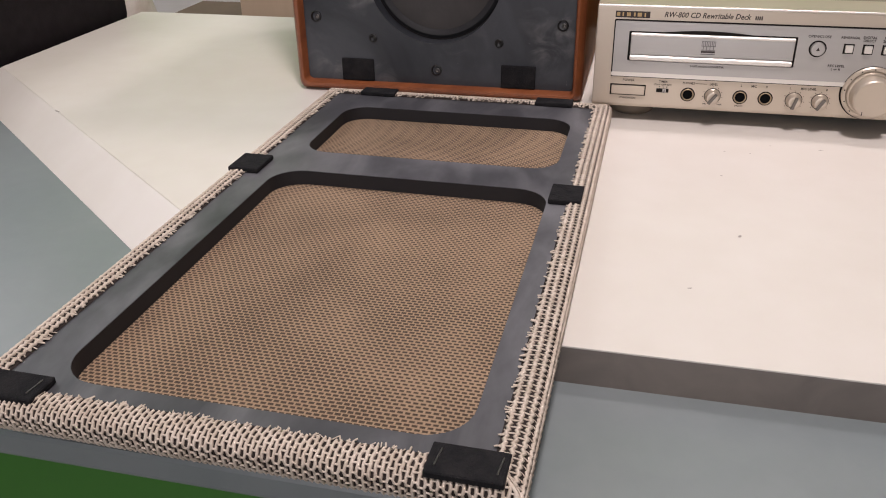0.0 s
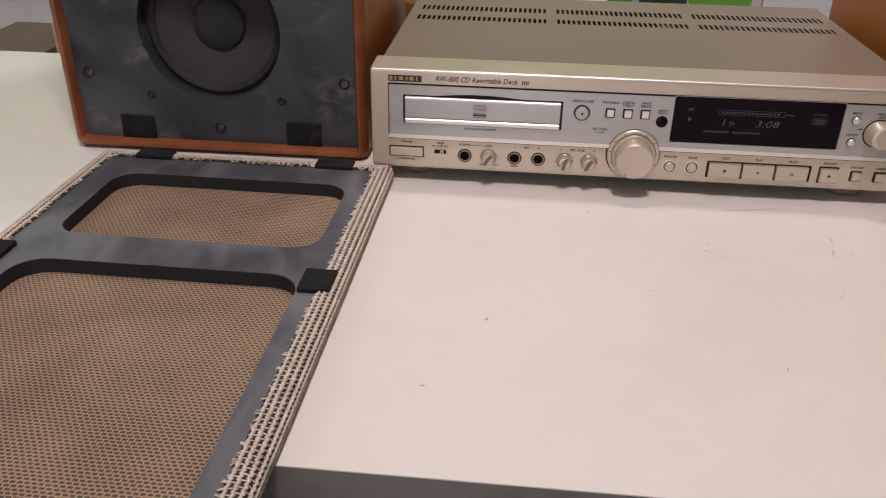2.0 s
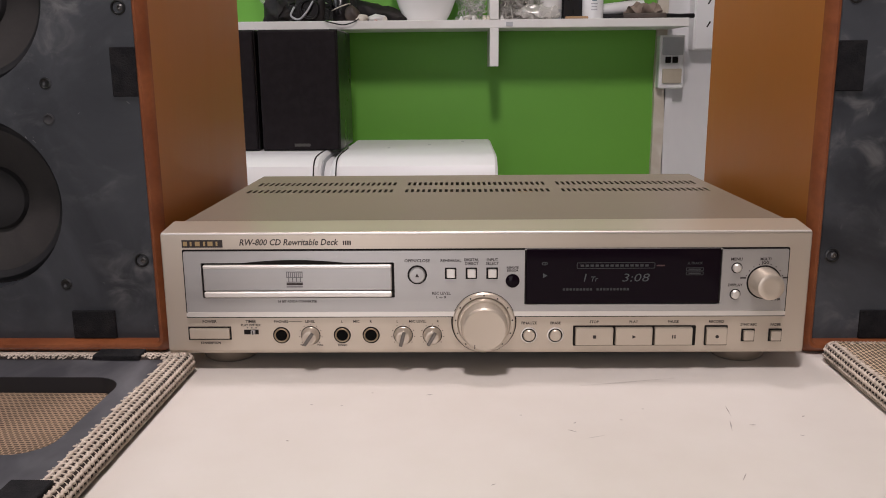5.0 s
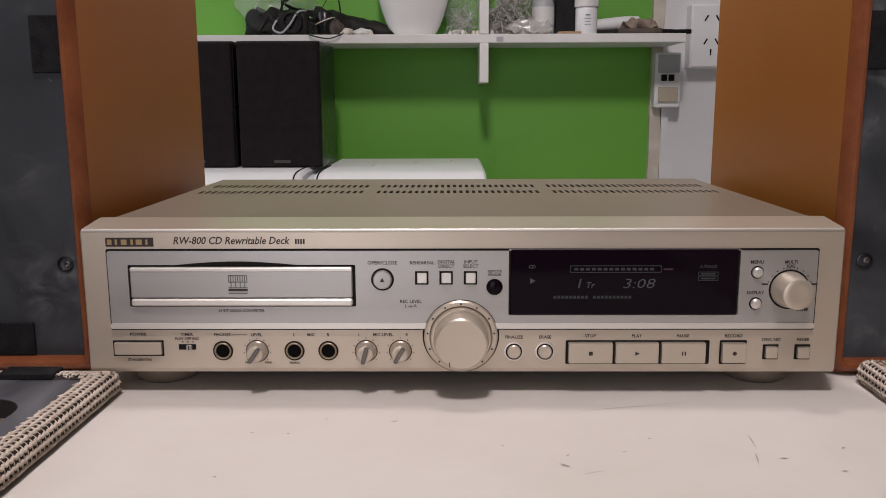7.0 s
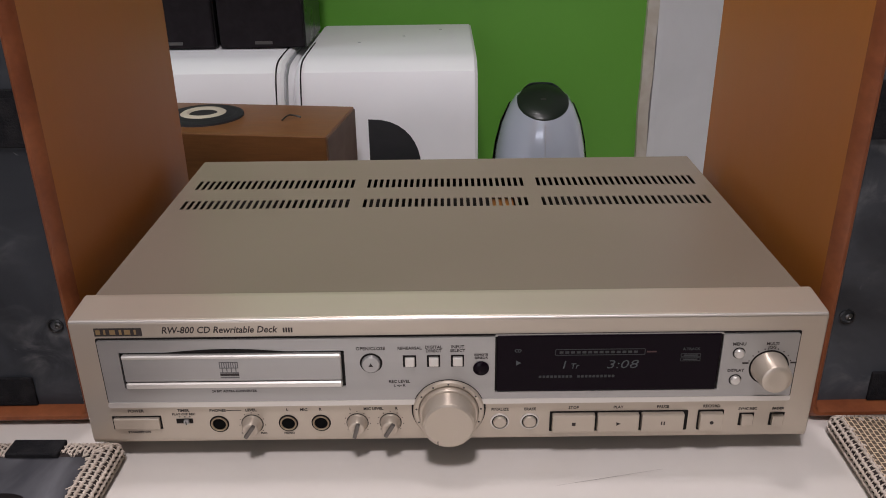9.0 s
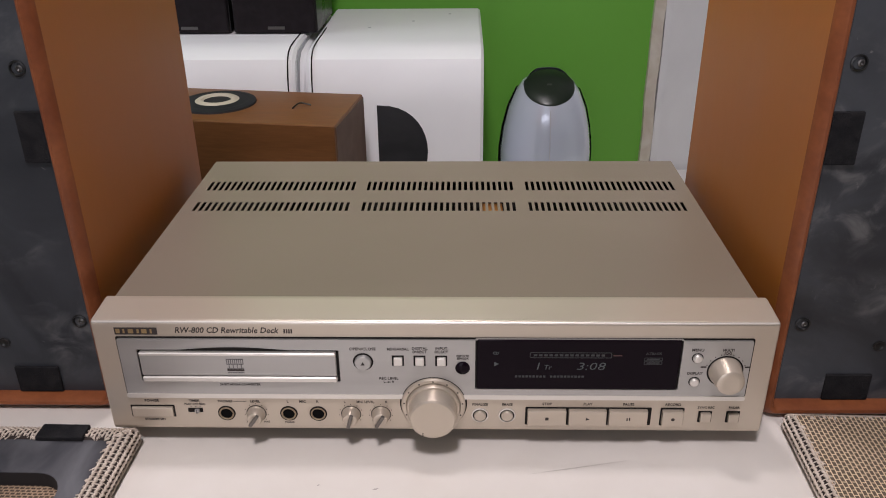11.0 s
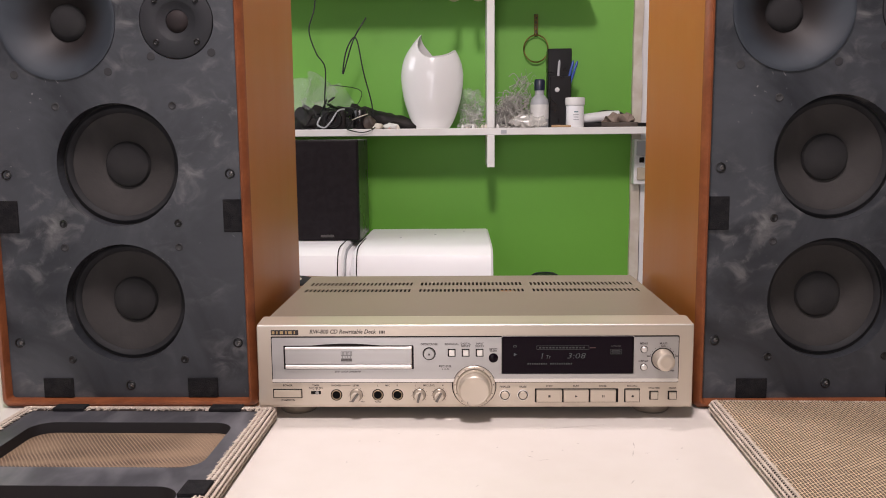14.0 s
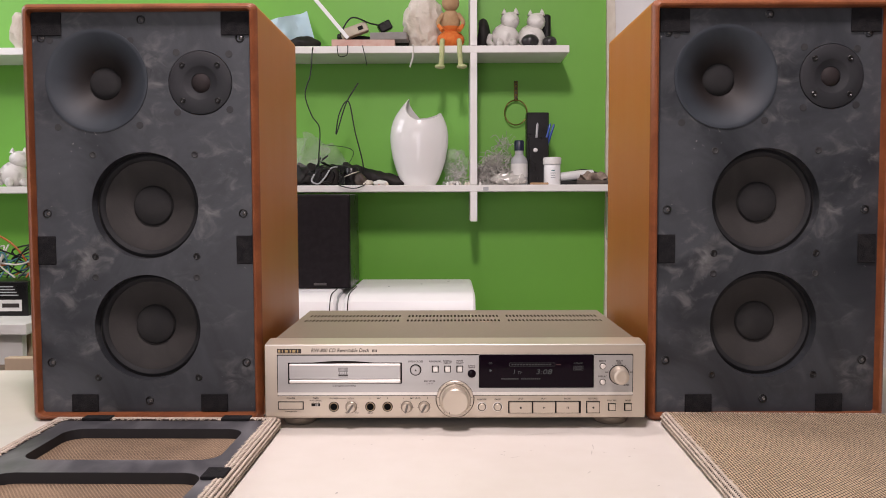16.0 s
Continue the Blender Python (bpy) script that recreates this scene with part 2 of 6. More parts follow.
M["gilt"] = material("gilt_print", (0.42, 0.30, 0.15), 0.35, metal=0.7)
M["window"] = material("display_window", (0.006, 0.003, 0.006), 0.07, spec=0.09)
M["jack"] = material("jack_hole", (0.004, 0.004, 0.004), 0.6, spec=0.05)
M["display"] = glow("display_segment", (0.75, 0.8, 0.85), 0.06)
M["display_dim"] = glow("display_faint", (0.6, 0.62, 0.7), 0.02)
M["display_red"] = glow("display_red", (0.9, 0.1, 0.12), 0.05)
M["frame"] = material("grille_frame", (0.056, 0.056, 0.063), 0.44, spec=0.3, second=(0.175, 0.174, 0.186), scale=20, stretch=(1, 0.45, 1), swirl=0.8, ramp=(0.42, 0.80), bump=0.1, bump_scale=60, fine=0.2)
# Near-black for the shade inside the openings; also the frame hidden under cloth.
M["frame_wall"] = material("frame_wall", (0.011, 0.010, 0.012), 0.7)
# Back of the cloth: its shade inside the frame is put into a browner colour.
M["cloth_back_shade"] = weave("grille_cloth_back", (0.31, 0.215, 0.143), (0.385, 0.27, 0.18), (0.078, 0.055, 0.040), 0.0036, 0.0025, 0.29, uv=False, loose=0.28)
M["thread"] = material("cream_thread", (0.50, 0.42, 0.345), 0.85, second=(0.64, 0.555, 0.475), scale=140, spec=0.2)
M["wrap_base"] = material("dark_backing", (0.03, 0.024, 0.022), 0.9, second=(0.045, 0.036, 0.033), scale=60, spec=0.1)
M["cloth_face"] = weave("grille_cloth_face", (0.72, 0.555, 0.37), (0.82, 0.655, 0.46), (0.13, 0.098, 0.07), 0.0046, 0.0029, 0.155, loose=0.1)
M["plastic_white"] = material("white_plastic", (0.87, 0.87, 0.875), 0.35, second=(0.83, 0.83, 0.84), scale=5, bump=0.02)
M["plastic_grey"] = material("grey_plastic", (0.45, 0.46, 0.48), 0.4, second=(0.4, 0.41, 0.43), scale=7)
M["smoke"] = material("smoked_window", (0.03, 0.03, 0.032), 0.2, second=(0.045, 0.045, 0.048), scale=8)
M["black_vinyl"] = material("black_vinyl", (0.006, 0.0055, 0.006), 0.28, second=(0.009, 0.008, 0.009), scale=20, spec=0.4)
M["black_cloth"] = material("black_cloth", (0.011, 0.0085, 0.010), 0.8, second=(0.016, 0.013, 0.015), scale=60, spec=0.15, bump=0.2, bump_scale=900)
M["oak"] = material("oak_veneer", (0.135, 0.055, 0.018), 0.4, second=(0.22, 0.094, 0.032), scale=12, stretch=(0.3, 3, 3), amount=1.3, fine=0.3, bump=0.03)
M["oak_side"] = material("oak_back", (0.14, 0.078, 0.048), 0.6, second=(0.11, 0.06, 0.036), scale=20)
M["ceramic"] = material("white_ceramic", (0.82, 0.81, 0.8), 0.14, coat=0.4)
M["chrome_paint"] = material("silver_paint", (0.70, 0.76, 0.88), 0.2, metal=0.35, second=(0.74, 0.79, 0.90), scale=6, coat=1.0)
M["dark_disc"] = material("dark_disc", (0.012, 0.02, 0.012), 0.3)
M["cable_black"] = material("black_cable", (0.012, 0.013, 0.013), 0.4)
M["cable_white"] = material("white_cable", (0.6, 0.58, 0.54), 0.4)
M["cable_orange"] = material("orange_cable", (0.5, 0.14, 0.03), 0.45)
M["film"] = glassy("clear_film", (0.75, 0.76, 0.75), 0.12, 0.16)
M["foil"] = material("silvery_bag", (0.55, 0.53, 0.5), 0.25, metal=0.3, second=(0.8, 0.78, 0.74), scale=60, amount=1.5, bump=0.5, bump_scale=120)
M["brown_leather"] = material("brown_leather", (0.05, 0.035, 0.028), 0.55, second=(0.09, 0.065, 0.05), scale=30, bump=0.3, bump_scale=200)
M["dark_bag"] = material("dark_bag", (0.012, 0.011, 0.012), 0.6, second=(0.03, 0.026, 0.024), scale=25, spec=0.25, bump=0.4, bump_scale=90)
M["copper"] = material("copper_winding", (0.55, 0.22, 0.06), 0.35, metal=0.8)
M["brass"] = material("brass", (0.20, 0.15, 0.045), 0.35, metal=1.0, second=(0.18, 0.13, 0.04), scale=60)
M["label_white"] = material("white_label", (0.75, 0.74, 0.72), 0.5, second=(0.68, 0.67, 0.65), scale=40)
M["pale_green"] = material("pale_green_cloth", (0.42, 0.47, 0.22), 0.9, second=(0.5, 0.52, 0.28), scale=80, bump=0.3, bump_scale=500)
M["orange"] = material("orange_cloth", (0.62, 0.13, 0.02), 0.8, second=(0.7, 0.2, 0.04), scale=60)
M["tan"] = material("tan_cloth", (0.38, 0.23, 0.12), 0.9, second=(0.46, 0.3, 0.17), scale=50)
M["dull_cloth"] = material("dull_brown_cloth", (0.24, 0.18, 0.145), 0.9, second=(0.33, 0.26, 0.215), scale=50)
M["fur"] = material("white_fur", (0.54, 0.47, 0.39), 0.95, second=(0.76, 0.71, 0.65), scale=16, bump=1.0, bump_scale=220)
M["figurine"] = material("white_glaze", (0.72, 0.70, 0.67), 0.35, second=(0.33, 0.31, 0.29), scale=30, ramp=(0.5, 0.7), bump=0.2, bump_scale=80)
M["figurine_dark"] = material("dark_glaze", (0.014, 0.013, 0.015), 0.3, second=(0.05, 0.045, 0.048), scale=26, amount=0.8)
M["blue_paper"] = material("pale_blue_cloth", (0.45, 0.62, 0.7), 0.8, second=(0.52, 0.68, 0.74), scale=15)
M["pink_box"] = material("pink_card", (0.52, 0.3, 0.25), 0.6, second=(0.58, 0.4, 0.34), scale=30)
M["beige_box"] = material("beige_plastic", (0.52, 0.46, 0.36), 0.5, second=(0.46, 0.4, 0.31), scale=20)
M["grey_card"] = material("grey_card", (0.27, 0.255, 0.245), 0.7, second=(0.22, 0.205, 0.195), scale=15)
M["card"] = material("brown_card", (0.12, 0.085, 0.06), 0.8, second=(0.15, 0.105, 0.075), scale=15)
M["beech"] = material("beech_board", (0.5, 0.38, 0.27), 0.5, second=(0.56, 0.43, 0.31), scale=10, stretch=(3, 3, 0.3))
M["pen_blue"] = material("blue_plastic", (0.03, 0.08, 0.35), 0.3)
M["dark_cap"] = material("navy_cap", (0.015, 0.02, 0.045), 0.35)
M["teal_cable"] = material("teal_cable", (0.03, 0.16, 0.2), 0.45)
M["stain"] = material("grey_stain", (0.29, 0.265, 0.24), 0.7, second=(0.50, 0.46, 0.42), scale=200)


# ---- shape helpers ----
def part(name, bm, mat, parent=None, label="", smooth=False, at=None):
    """Links a bmesh as one mesh object, under a thing or a part where one is given."""
    bmesh.ops.recalc_face_normals(bm, faces=bm.faces[:])
    me = bpy.data.meshes.new(name)
    bm.to_mesh(me)
    bm.free()
    me.materials.append(M[mat])
    if smooth:
        for p in me.polygons:
            p.use_smooth = True
        me.set_sharp_from_angle(angle=radians(38))
    ob = new(name, me)
    if at is not None:
        ob.matrix_basis = at
    if parent is not None:
        ob.parent = parent
    if label:
        tagged(ob, label=label)
    return ob


def thing(name, m, label, category, group="", kind=""):
    ob = new(name)
    ob.empty_display_size = 0.02
    ob.matrix_basis = m
    return tagged(ob, label, category, group, kind)


def box(x0, x1, y0, y1, z0, z1, bevel=0.0, segs=2, bm=None):
    out = bm or bmesh.new()
    made = bmesh.ops.create_cube(out, size=1.0)["verts"]
    for v in made:
        v.co = Vector(((x0 + x1) / 2 + v.co.x * (x1 - x0), (y0 + y1) / 2 + v.co.y * (y1 - y0), (z0 + z1) / 2 + v.co.z * (z1 - z0)))
    if bevel:
        edges = list({e for v in made for e in v.link_edges})
        bmesh.ops.bevel(out, geom=edges, offset=bevel, segments=segs, affect="EDGES", profile=0.5)
    return out


def lathe(profile, segs=40, axis="z", bm=None, centre=(0, 0, 0)):
    """Turns (radius, height) pairs round an axis; 'y' turns towards the viewer, height running to -y."""
    out = bm or bmesh.new()
    rings = []
    for r, h in profile:
        ring = []
        for k in range(segs if r > 1e-6 else 1):
            a = 2 * math.pi * k / segs
            x, y = r * math.cos(a), r * math.sin(a)
            p = (x, y, h) if axis == "z" else (x, -h, y)
            ring.append(out.verts.new(Vector(p) + Vector(centre)))
        rings.append(ring)
    for a, b in zip(rings, rings[1:]):
        for k in range(segs):
            if len(a) > 1 and len(b) > 1:
                out.faces.new((a[k], a[(k + 1) % segs], b[(k + 1) % segs], b[k]))
            elif len(b) > 1:
                out.faces.new((a[0], b[(k + 1) % segs], b[k]))
            elif len(a) > 1:
                out.faces.new((a[k], a[(k + 1) % segs], b[0]))
    return out


def ball(centre, radii, bm=None, turn=None, seg=16):
    out = bm or bmesh.new()
    made = bmesh.ops.create_uvsphere(out, u_segments=seg, v_segments=max(6, seg // 2), radius=1.0)["verts"]
    m = turn or Matrix()
    for v in made:
        v.co = m.to_3x3() @ Vector((v.co.x * radii[0], v.co.y * radii[1], v.co.z * radii[2])) + Vector(centre)
    return out


def rounded(w, h, r, n=6, cx=0.0, cy=0.0):
    """The outline of a rectangle with rounded corners, counter-clockwise."""
    pts = []
    for sx, sy, a0 in ((1, 1, 0), (-1, 1, 90), (-1, -1, 180), (1, -1, 270)):
        for k in range(n + 1):
            a = radians(a0 + 90 * k / n)
            pts.append((cx + sx * (w / 2 - r) + r * math.cos(a), cy + sy * (h / 2 - r) + r * math.sin(a)))
    return pts


def plate(outer, holes, lo, hi, put):
    """A flat plate with holes between two depths; put(u, v, d) gives the place in space."""
    bm = bmesh.new()
    tops, edges = [], []
    for loop in (outer, *holes):
        vs = [bm.verts.new(put(u, v, hi)) for u, v in loop]
        tops.append(vs)
        edges += [bm.edges.new((vs[k], vs[(k + 1) % len(vs)])) for k in range(len(vs))]
    bmesh.ops.triangle_fill(bm, use_beauty=True, use_dissolve=False, edges=edges)
    faces = [tuple(v for v in f.verts) for f in bm.faces]
    low = {}
    for loop, vs in zip((outer, *holes), tops):
        for (u, v), t in zip(loop, vs):
            low[t] = bm.verts.new(put(u, v, lo))
    for f in faces:
        bm.faces.new([low[v] for v in reversed(f)])
    for vs in tops:
        for k in range(len(vs)):
            a, b = vs[k], vs[(k + 1) % len(vs)]
            bm.faces.new((a, b, low[b], low[a]))
    return bm


def loft(loops, bm=None, caps=(False, False)):
    """Skins rings of equal count, each a list of places."""
    out = bm or bmesh.new()
    rings = [[out.verts.new(p) for p in loop] for loop in loops]
    n = len(rings[0])
    for a, b in zip(rings, rings[1:]):
        for k in range(n):
            out.faces.new((a[k], a[(k + 1) % n], b[(k + 1) % n], b[k]))
    if caps[0]:
        out.faces.new(rings[0])
    if caps[1]:
        out.faces.new(rings[-1])
    return out


def tube(points, radius, bm=None, segs=8, steps=6):
    """A round cord through the points, smoothed."""
    out = bm or bmesh.new()
    pts = [Vector(p) for p in points]
    line = []
    for k in range(len(pts) - 1):
        p0, p1, p2, p3 = pts[max(k - 1, 0)], pts[k], pts[k + 1], pts[min(k + 2, len(pts) - 1)]
        for s in range(steps):
            t = s / steps
            line.append(0.5 * ((2 * p1) + (p2 - p0) * t + (2 * p0 - 5 * p1 + 4 * p2 - p3) * t * t + (3 * p1 - p0 - 3 * p2 + p3) * t ** 3))
    line.append(pts[-1])
    rings = []
    for k, p in enumerate(line):
        d = (line[min(k + 1, len(line) - 1)] - line[max(k - 1, 0)]).normalized()
        side = d.cross(Vector((0.3, 0.2, 0.93))).normalized()
        up = side.cross(d)
        rings.append([p + radius * (math.cos(2 * math.pi * j / segs) * side + math.sin(2 * math.pi * j / segs) * up) for j in range(segs)])
    return loft(rings, out, (True, True))


def crumple(bm, strength, scale, seed=0.0):
    for v in bm.verts:
        p = v.co * scale + Vector((seed, seed * 1.7, -seed))
        v.co += strength * Vector((noise.noise(p), noise.noise(p + Vector((7.1, 0, 0))), noise.noise(p + Vector((0, 9.3, 0)))))
    return bm


def lettering(text, size, x, z, y, parent, mat="ink", slant=0.0, name="lettering", align="CENTER", squeeze=1.0, bold=0.00004):
    """Letters in the built-in font, standing on the front face."""
    cu = bpy.data.curves.new(name, "FONT")
    cu.body, cu.size, cu.align_x, cu.align_y, cu.shear = text, size, align, "CENTER", slant
    cu.extrude, cu.offset = 0.0001, bold
    cu.resolution_u = 2
    tmp = new("text_source", cu)
    me = bpy.data.meshes.new_from_object(tmp.evaluated_get(bpy.context.evaluated_depsgraph_get()))
    bpy.data.objects.remove(tmp)
    bpy.data.curves.remove(cu)
    me.materials.clear()
    me.materials.append(M[mat])
    for v in me.vertices:
        v.co = Vector((x + v.co.x * squeeze, y - v.co.z, z + v.co.y))
    ob = new(name, me)
    ob.parent = parent
    return ob


# ---- room ----
FLOOR, CEIL, BACK = -0.78, 1.78, 1.46
tagged(part("floor", box(-2.4, 2.4, -3.0, 1.6, FLOOR - 0.1, FLOOR), "floor"), "dull grey tiled workshop floor", "floor", kind="structure")
tagged(part("ceiling", box(-2.4, 2.4, -3.0, 1.6, CEIL, CEIL + 0.1), "ceiling"), "plain white painted ceiling", "ceiling", kind="structure")
tagged(part("wall_north", box(-2.3, 0.449, BACK, BACK + 0.1, FLOOR, CEIL), "green"), "bright lime green painted wall behind the shelves", "wall", kind="structure")
tagged(part("wall_north_white", box(0.449, 2.3, BACK + 0.004, BACK + 0.1, FLOOR, CEIL), "white_wall"), "plain white painted wall section", "wall", kind="structure")
tagged(part("wall_west", box(-2.4, -2.3, -3.0, 1.56, FLOOR, CEIL), "room_wall"), "plain grey painted side wall", "wall", kind="structure")
tagged(part("wall_east", box(2.3, 2.4, -3.0, 1.56, FLOOR, CEIL), "room_wall"), "plain grey painted side wall", "wall", kind="structure")
tagged(part("wall_south", box(-2.3, 2.3, -3.0, -2.9, FLOOR, CEIL), "room_wall"), "plain grey painted rear wall", "wall", kind="structure")


def uneven_batten(x0, x1, y0, y1, z0, z1, n, wob, seed):
    loops = []
    for k in range(n + 1):
        z = z0 + (z1 - z0) * k / n
        d0 = wob * noise.noise((seed, z * 9, 0))
        d1 = wob * noise.noise((seed + 5, z * 9, 0))
        loops.append([(x0 + d0, y0, z), (x1 + d1, y0, z), (x1 + d1, y1, z), (x0 + d0, y1, z)])
    return loft(loops, caps=(True, True))


tagged(part("trim", uneven_batten(0.444, 0.468, BACK - 0.016, BACK + 0.004, FLOOR, CEIL, 60, 0.004, 2.0), "cream", smooth=True),
       "worn cream wooden corner batten", "trim", kind="structure")
tagged(part("conduit", uneven_batten(0.471, 0.487, BACK - 0.012, BACK + 0.004, FLOOR, 0.16, 30, 0.0015, 4.0), "white_wall", smooth=True),
       "white plastic cable conduit beside the batten", "conduit", kind="structure")

# ---- work counter ----
counter = thing("counter", pose(0, 0, FLOOR), "grey laminate work counter with a green front panel", "counter")
part("worktop", box(-1.5, 1.3, -0.447, 0.345, 0.7405, 0.7575, 0.003), "grey_top", counter, "blue-grey laminate worktop")
part("front_panel", box(-1.48, 1.28, -0.432, -0.412, 0.0, 0.7405), "green_panel", counter, "dark green front panel")
part("end_panel", box(-1.48, -1.46, -0.412, 0.33, 0.0, 0.7405), "green_panel", counter)
part("end_panel", box(1.26, 1.28, -0.412, 0.33, 0.0, 0.7405), "green_panel", counter)


def board_outline():
    return [(1.0, -0.351), (-0.338, -0.351), (-0.86, 0.0555), (-0.86, 0.337), (1.0, 0.337)]


white_board = thing("white_board", pose(0, 0, 0), "large off-white board with a clipped corner lying on the counter", "board")
top = plate(board_outline(), [], -0.0225, -0.001, lambda u, v, d: (u, v, d))
part("core", top, "board_edge", white_board, "grey-brown raw board edge")
part("face", plate(board_outline(), [], -0.0008, 0.0, lambda u, v, d: (u, v, d)), "board", white_board, "off-white scuffed board face")
part("edge_strip", loft([[(-0.397, -0.3508, -0.0222), (-0.340, -0.3508, 0.0002), (-0.336, -0.3508, -0.0010), (-0.336, -0.3508, -0.0222)],
                         [(-0.866, 0.0145, -0.0222), (-0.86, 0.0540, 0.0002), (-0.86, 0.0570, -0.0010), (-0.86, 0.0570, -0.0222)]], caps=(True, True)),
     "board", white_board, "white sloping edge of the clipped corner")


def scuff(x, y, length, width, angle, seed):
    bm = bmesh.new()
    n = 9
    upper, lower = [], []
    for k in range(n):
        t = k / (n - 1)
        w = width * math.sin(math.pi * min(max(t, 0.08), 0.92)) * (0.6 + 0.7 * abs(noise.noise((seed, t * 5, 0))))
        b = 0.25 * width * noise.noise((seed + 3, t * 3, 0))
        upper.append(bm.verts.new(((t - 0.5) * length, b + w / 2, 0.0004)))
        lower.append(bm.verts.new(((t - 0.5) * length, b - w / 2, 0.0004)))
    for k in range(n - 1):
        bm.faces.new((lower[k], lower[k + 1], upper[k + 1], upper[k]))
    return part("scuff_mark", bm, "stain", white_board, "small grey scuff mark", at=pose(x, y, 0, 0, 0, angle))


for x, y, ln, w, a in ((-0.036, -0.043, 0.004, 0.0018, 10), (-0.108, -0.208, 0.004, 0.003, 60), (0.146, -0.069, 0.016, 0.0008, 85),
                       (-0.114, -0.11, 0.002, 0.002, 0), (0.06, -0.105, 0.012, 0.0006, 20), (0.128, -0.152, 0.009, 0.0008, 60),
                       (-0.46, -0.285, 0.012, 0.0015, -40), (-0.7, -0.07, 0.012, 0.003, -30), (0.02, -0.075, 0.002, 0.0015, 0),
                       (0.0, -0.16, 0.003, 0.0012, 40), (-0.09, -0.06, 0.0018, 0.0015, 0), (0.095, -0.0215, 0.068, 0.0006, 12),
                       (0.185, -0.19, 0.003, 0.002, 30), (-0.14, -0.28, 0.003, 0.002, 30), (0.07, -0.24, 0.004, 0.0016, 70), (0.141, -0.09, 0.014, 0.001, 78), (0.154, -0.089, 0.004, 0.0012, 0), (0.051, -0.086, 0.003, 0.0012, 50), (0.095, -0.066, 0.002, 0.0012, 0), (0.079, -0.082, 0.002, 0.0014, 0), (0.048, -0.097, 0.006, 0.0014, -35), (-0.109, -0.059, 0.002, 0.0014, 0), (-0.073, -0.04, 0.002, 0.0012, 20), (0.188, -0.077, 0.003, 0.0014, 40), (0.177, -0.103, 0.003, 0.0014, 0)):
    scuff(x, y, ln, w, a, x * 31 + y * 17)


# ---- loudspeakers ----
def loudspeaker(m, W, label, drivers, dx, dz):
    """Cabinet W wide, 0.493 high, front at y = 0 of its own, base at z = 0; the baffle lies R behind the lip."""
    H, D, R = 0.493, 0.252, 0.0125
    sp = thing("loudspeaker", m, label, "loudspeaker", "pair of loudspeakers")

    def ring(inset, y, r):
        return [(u, y, v) for u, v in rounded(W - 2 * inset, H - 2 * inset, r, 6, 0, H / 2)]
    part("cabinet", loft([ring(0.003, D, 0.006), ring(0, D - 0.003, 0.008), ring(0, 0.009, 0.008)], caps=(True, False)), "veneer", sp, "cherry-veneered cabinet sides", True)
    part("front_lip", loft([ring(0.0, 0.009, 0.008), ring(0.0008, 0.006, 0.008), ring(0.004, 0.001, 0.007), ring(0.0055, 0.0, 0.006), ring(0.0075, 0.0005, 0.005), ring(0.0085, 0.002, 0.004), ring(0.0088, R + 0.004, 0.004)]),
         "lip", sp, "reddish rounded front lip", True)
    bw, bh = W - 0.017, H - 0.017

    def circle(cx, cz, r, n=56):
        return [(cx + r * math.cos(2 * math.pi * k / n), cz + r * math.sin(2 * math.pi * k / n)) for k in range(n)]
    part("baffle", plate(rounded(bw, bh, 0.004, 4, 0, H / 2), [circle(*d) for d in drivers], R + 0.0165, R, lambda u, v, d: (u, d, v)),
         "baffle", sp, "black smudged baffle board")
    # cone midrange
    x, z, r = drivers[0]
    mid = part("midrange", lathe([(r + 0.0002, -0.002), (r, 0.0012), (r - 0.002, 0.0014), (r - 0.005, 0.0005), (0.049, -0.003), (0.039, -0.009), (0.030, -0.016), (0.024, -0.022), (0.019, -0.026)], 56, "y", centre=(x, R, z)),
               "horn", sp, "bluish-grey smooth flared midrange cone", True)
    part("dust_cap", lathe([(0.0195, -0.0265), (0.0180, -0.0238), (0.0138, -0.0215), (0.0064, -0.0200), (0, -0.0197)], 32, "y", centre=(x, R, z)), "cap", mid, "", True)
    # tweeter
    x, z, r = drivers[1]
    tw = part("tweeter", lathe([(r - 0.0006, -0.004), (r - 0.0008, 0.0008), (r - 0.002, 0.0014), (0.0205, 0.0014), (0.0192, 0.0008), (0.0155, -0.0010), (0.0118, -0.0022), (0.0112, -0.0032)], 48, "y", centre=(x, R, z)),
              "tweeter", sp, "round dark grey tweeter plate", True)
    part("dome", lathe([(0.0114, -0.0030), (0.0100, -0.0012), (0.0072, 0.0004), (0.0035, 0.0013), (0, 0.0015)], 28, "y", centre=(x, R, z)), "dome", tw, "dull reddish-brown dome", True)
    for sx, sz in ((-1, -1), (-1, 1), (1, -1), (1, 1)):
        part("screw", lathe([(0.0032, 0.0), (0.0032, 0.0018), (0.0024, 0.0024), (0.0012, 0.0014), (0, 0.0014)], 12, "y", centre=(x + sx * 0.0207, R - 0.0008, z + sz * 0.0207)), "screw", tw, "", True)
    # woofers, set behind round cut-outs
    for x, z, r in drivers[2:]:
        wo = part("woofer", lathe([(r + 0.004, -0.0163), (r - 0.0012, -0.0163), (r - 0.003, -0.0168), (0.0545, -0.0172), (0.0500, -0.0180), (0.0440, -0.0200), (0.0320, -0.0252), (0.0235, -0.0300)], 56, "y", centre=(x, R, z)),
                  "cone", sp, "dark brown-black paper woofer cone", True)
        part("surround", lathe([(0.0626, -0.0166), (0.0612, -0.0142), (0.0588, -0.0130), (0.0562, -0.0140), (0.0540, -0.0170)], 56, "y", centre=(x, R, z)), "rubber", wo, "black rubber surround", True)
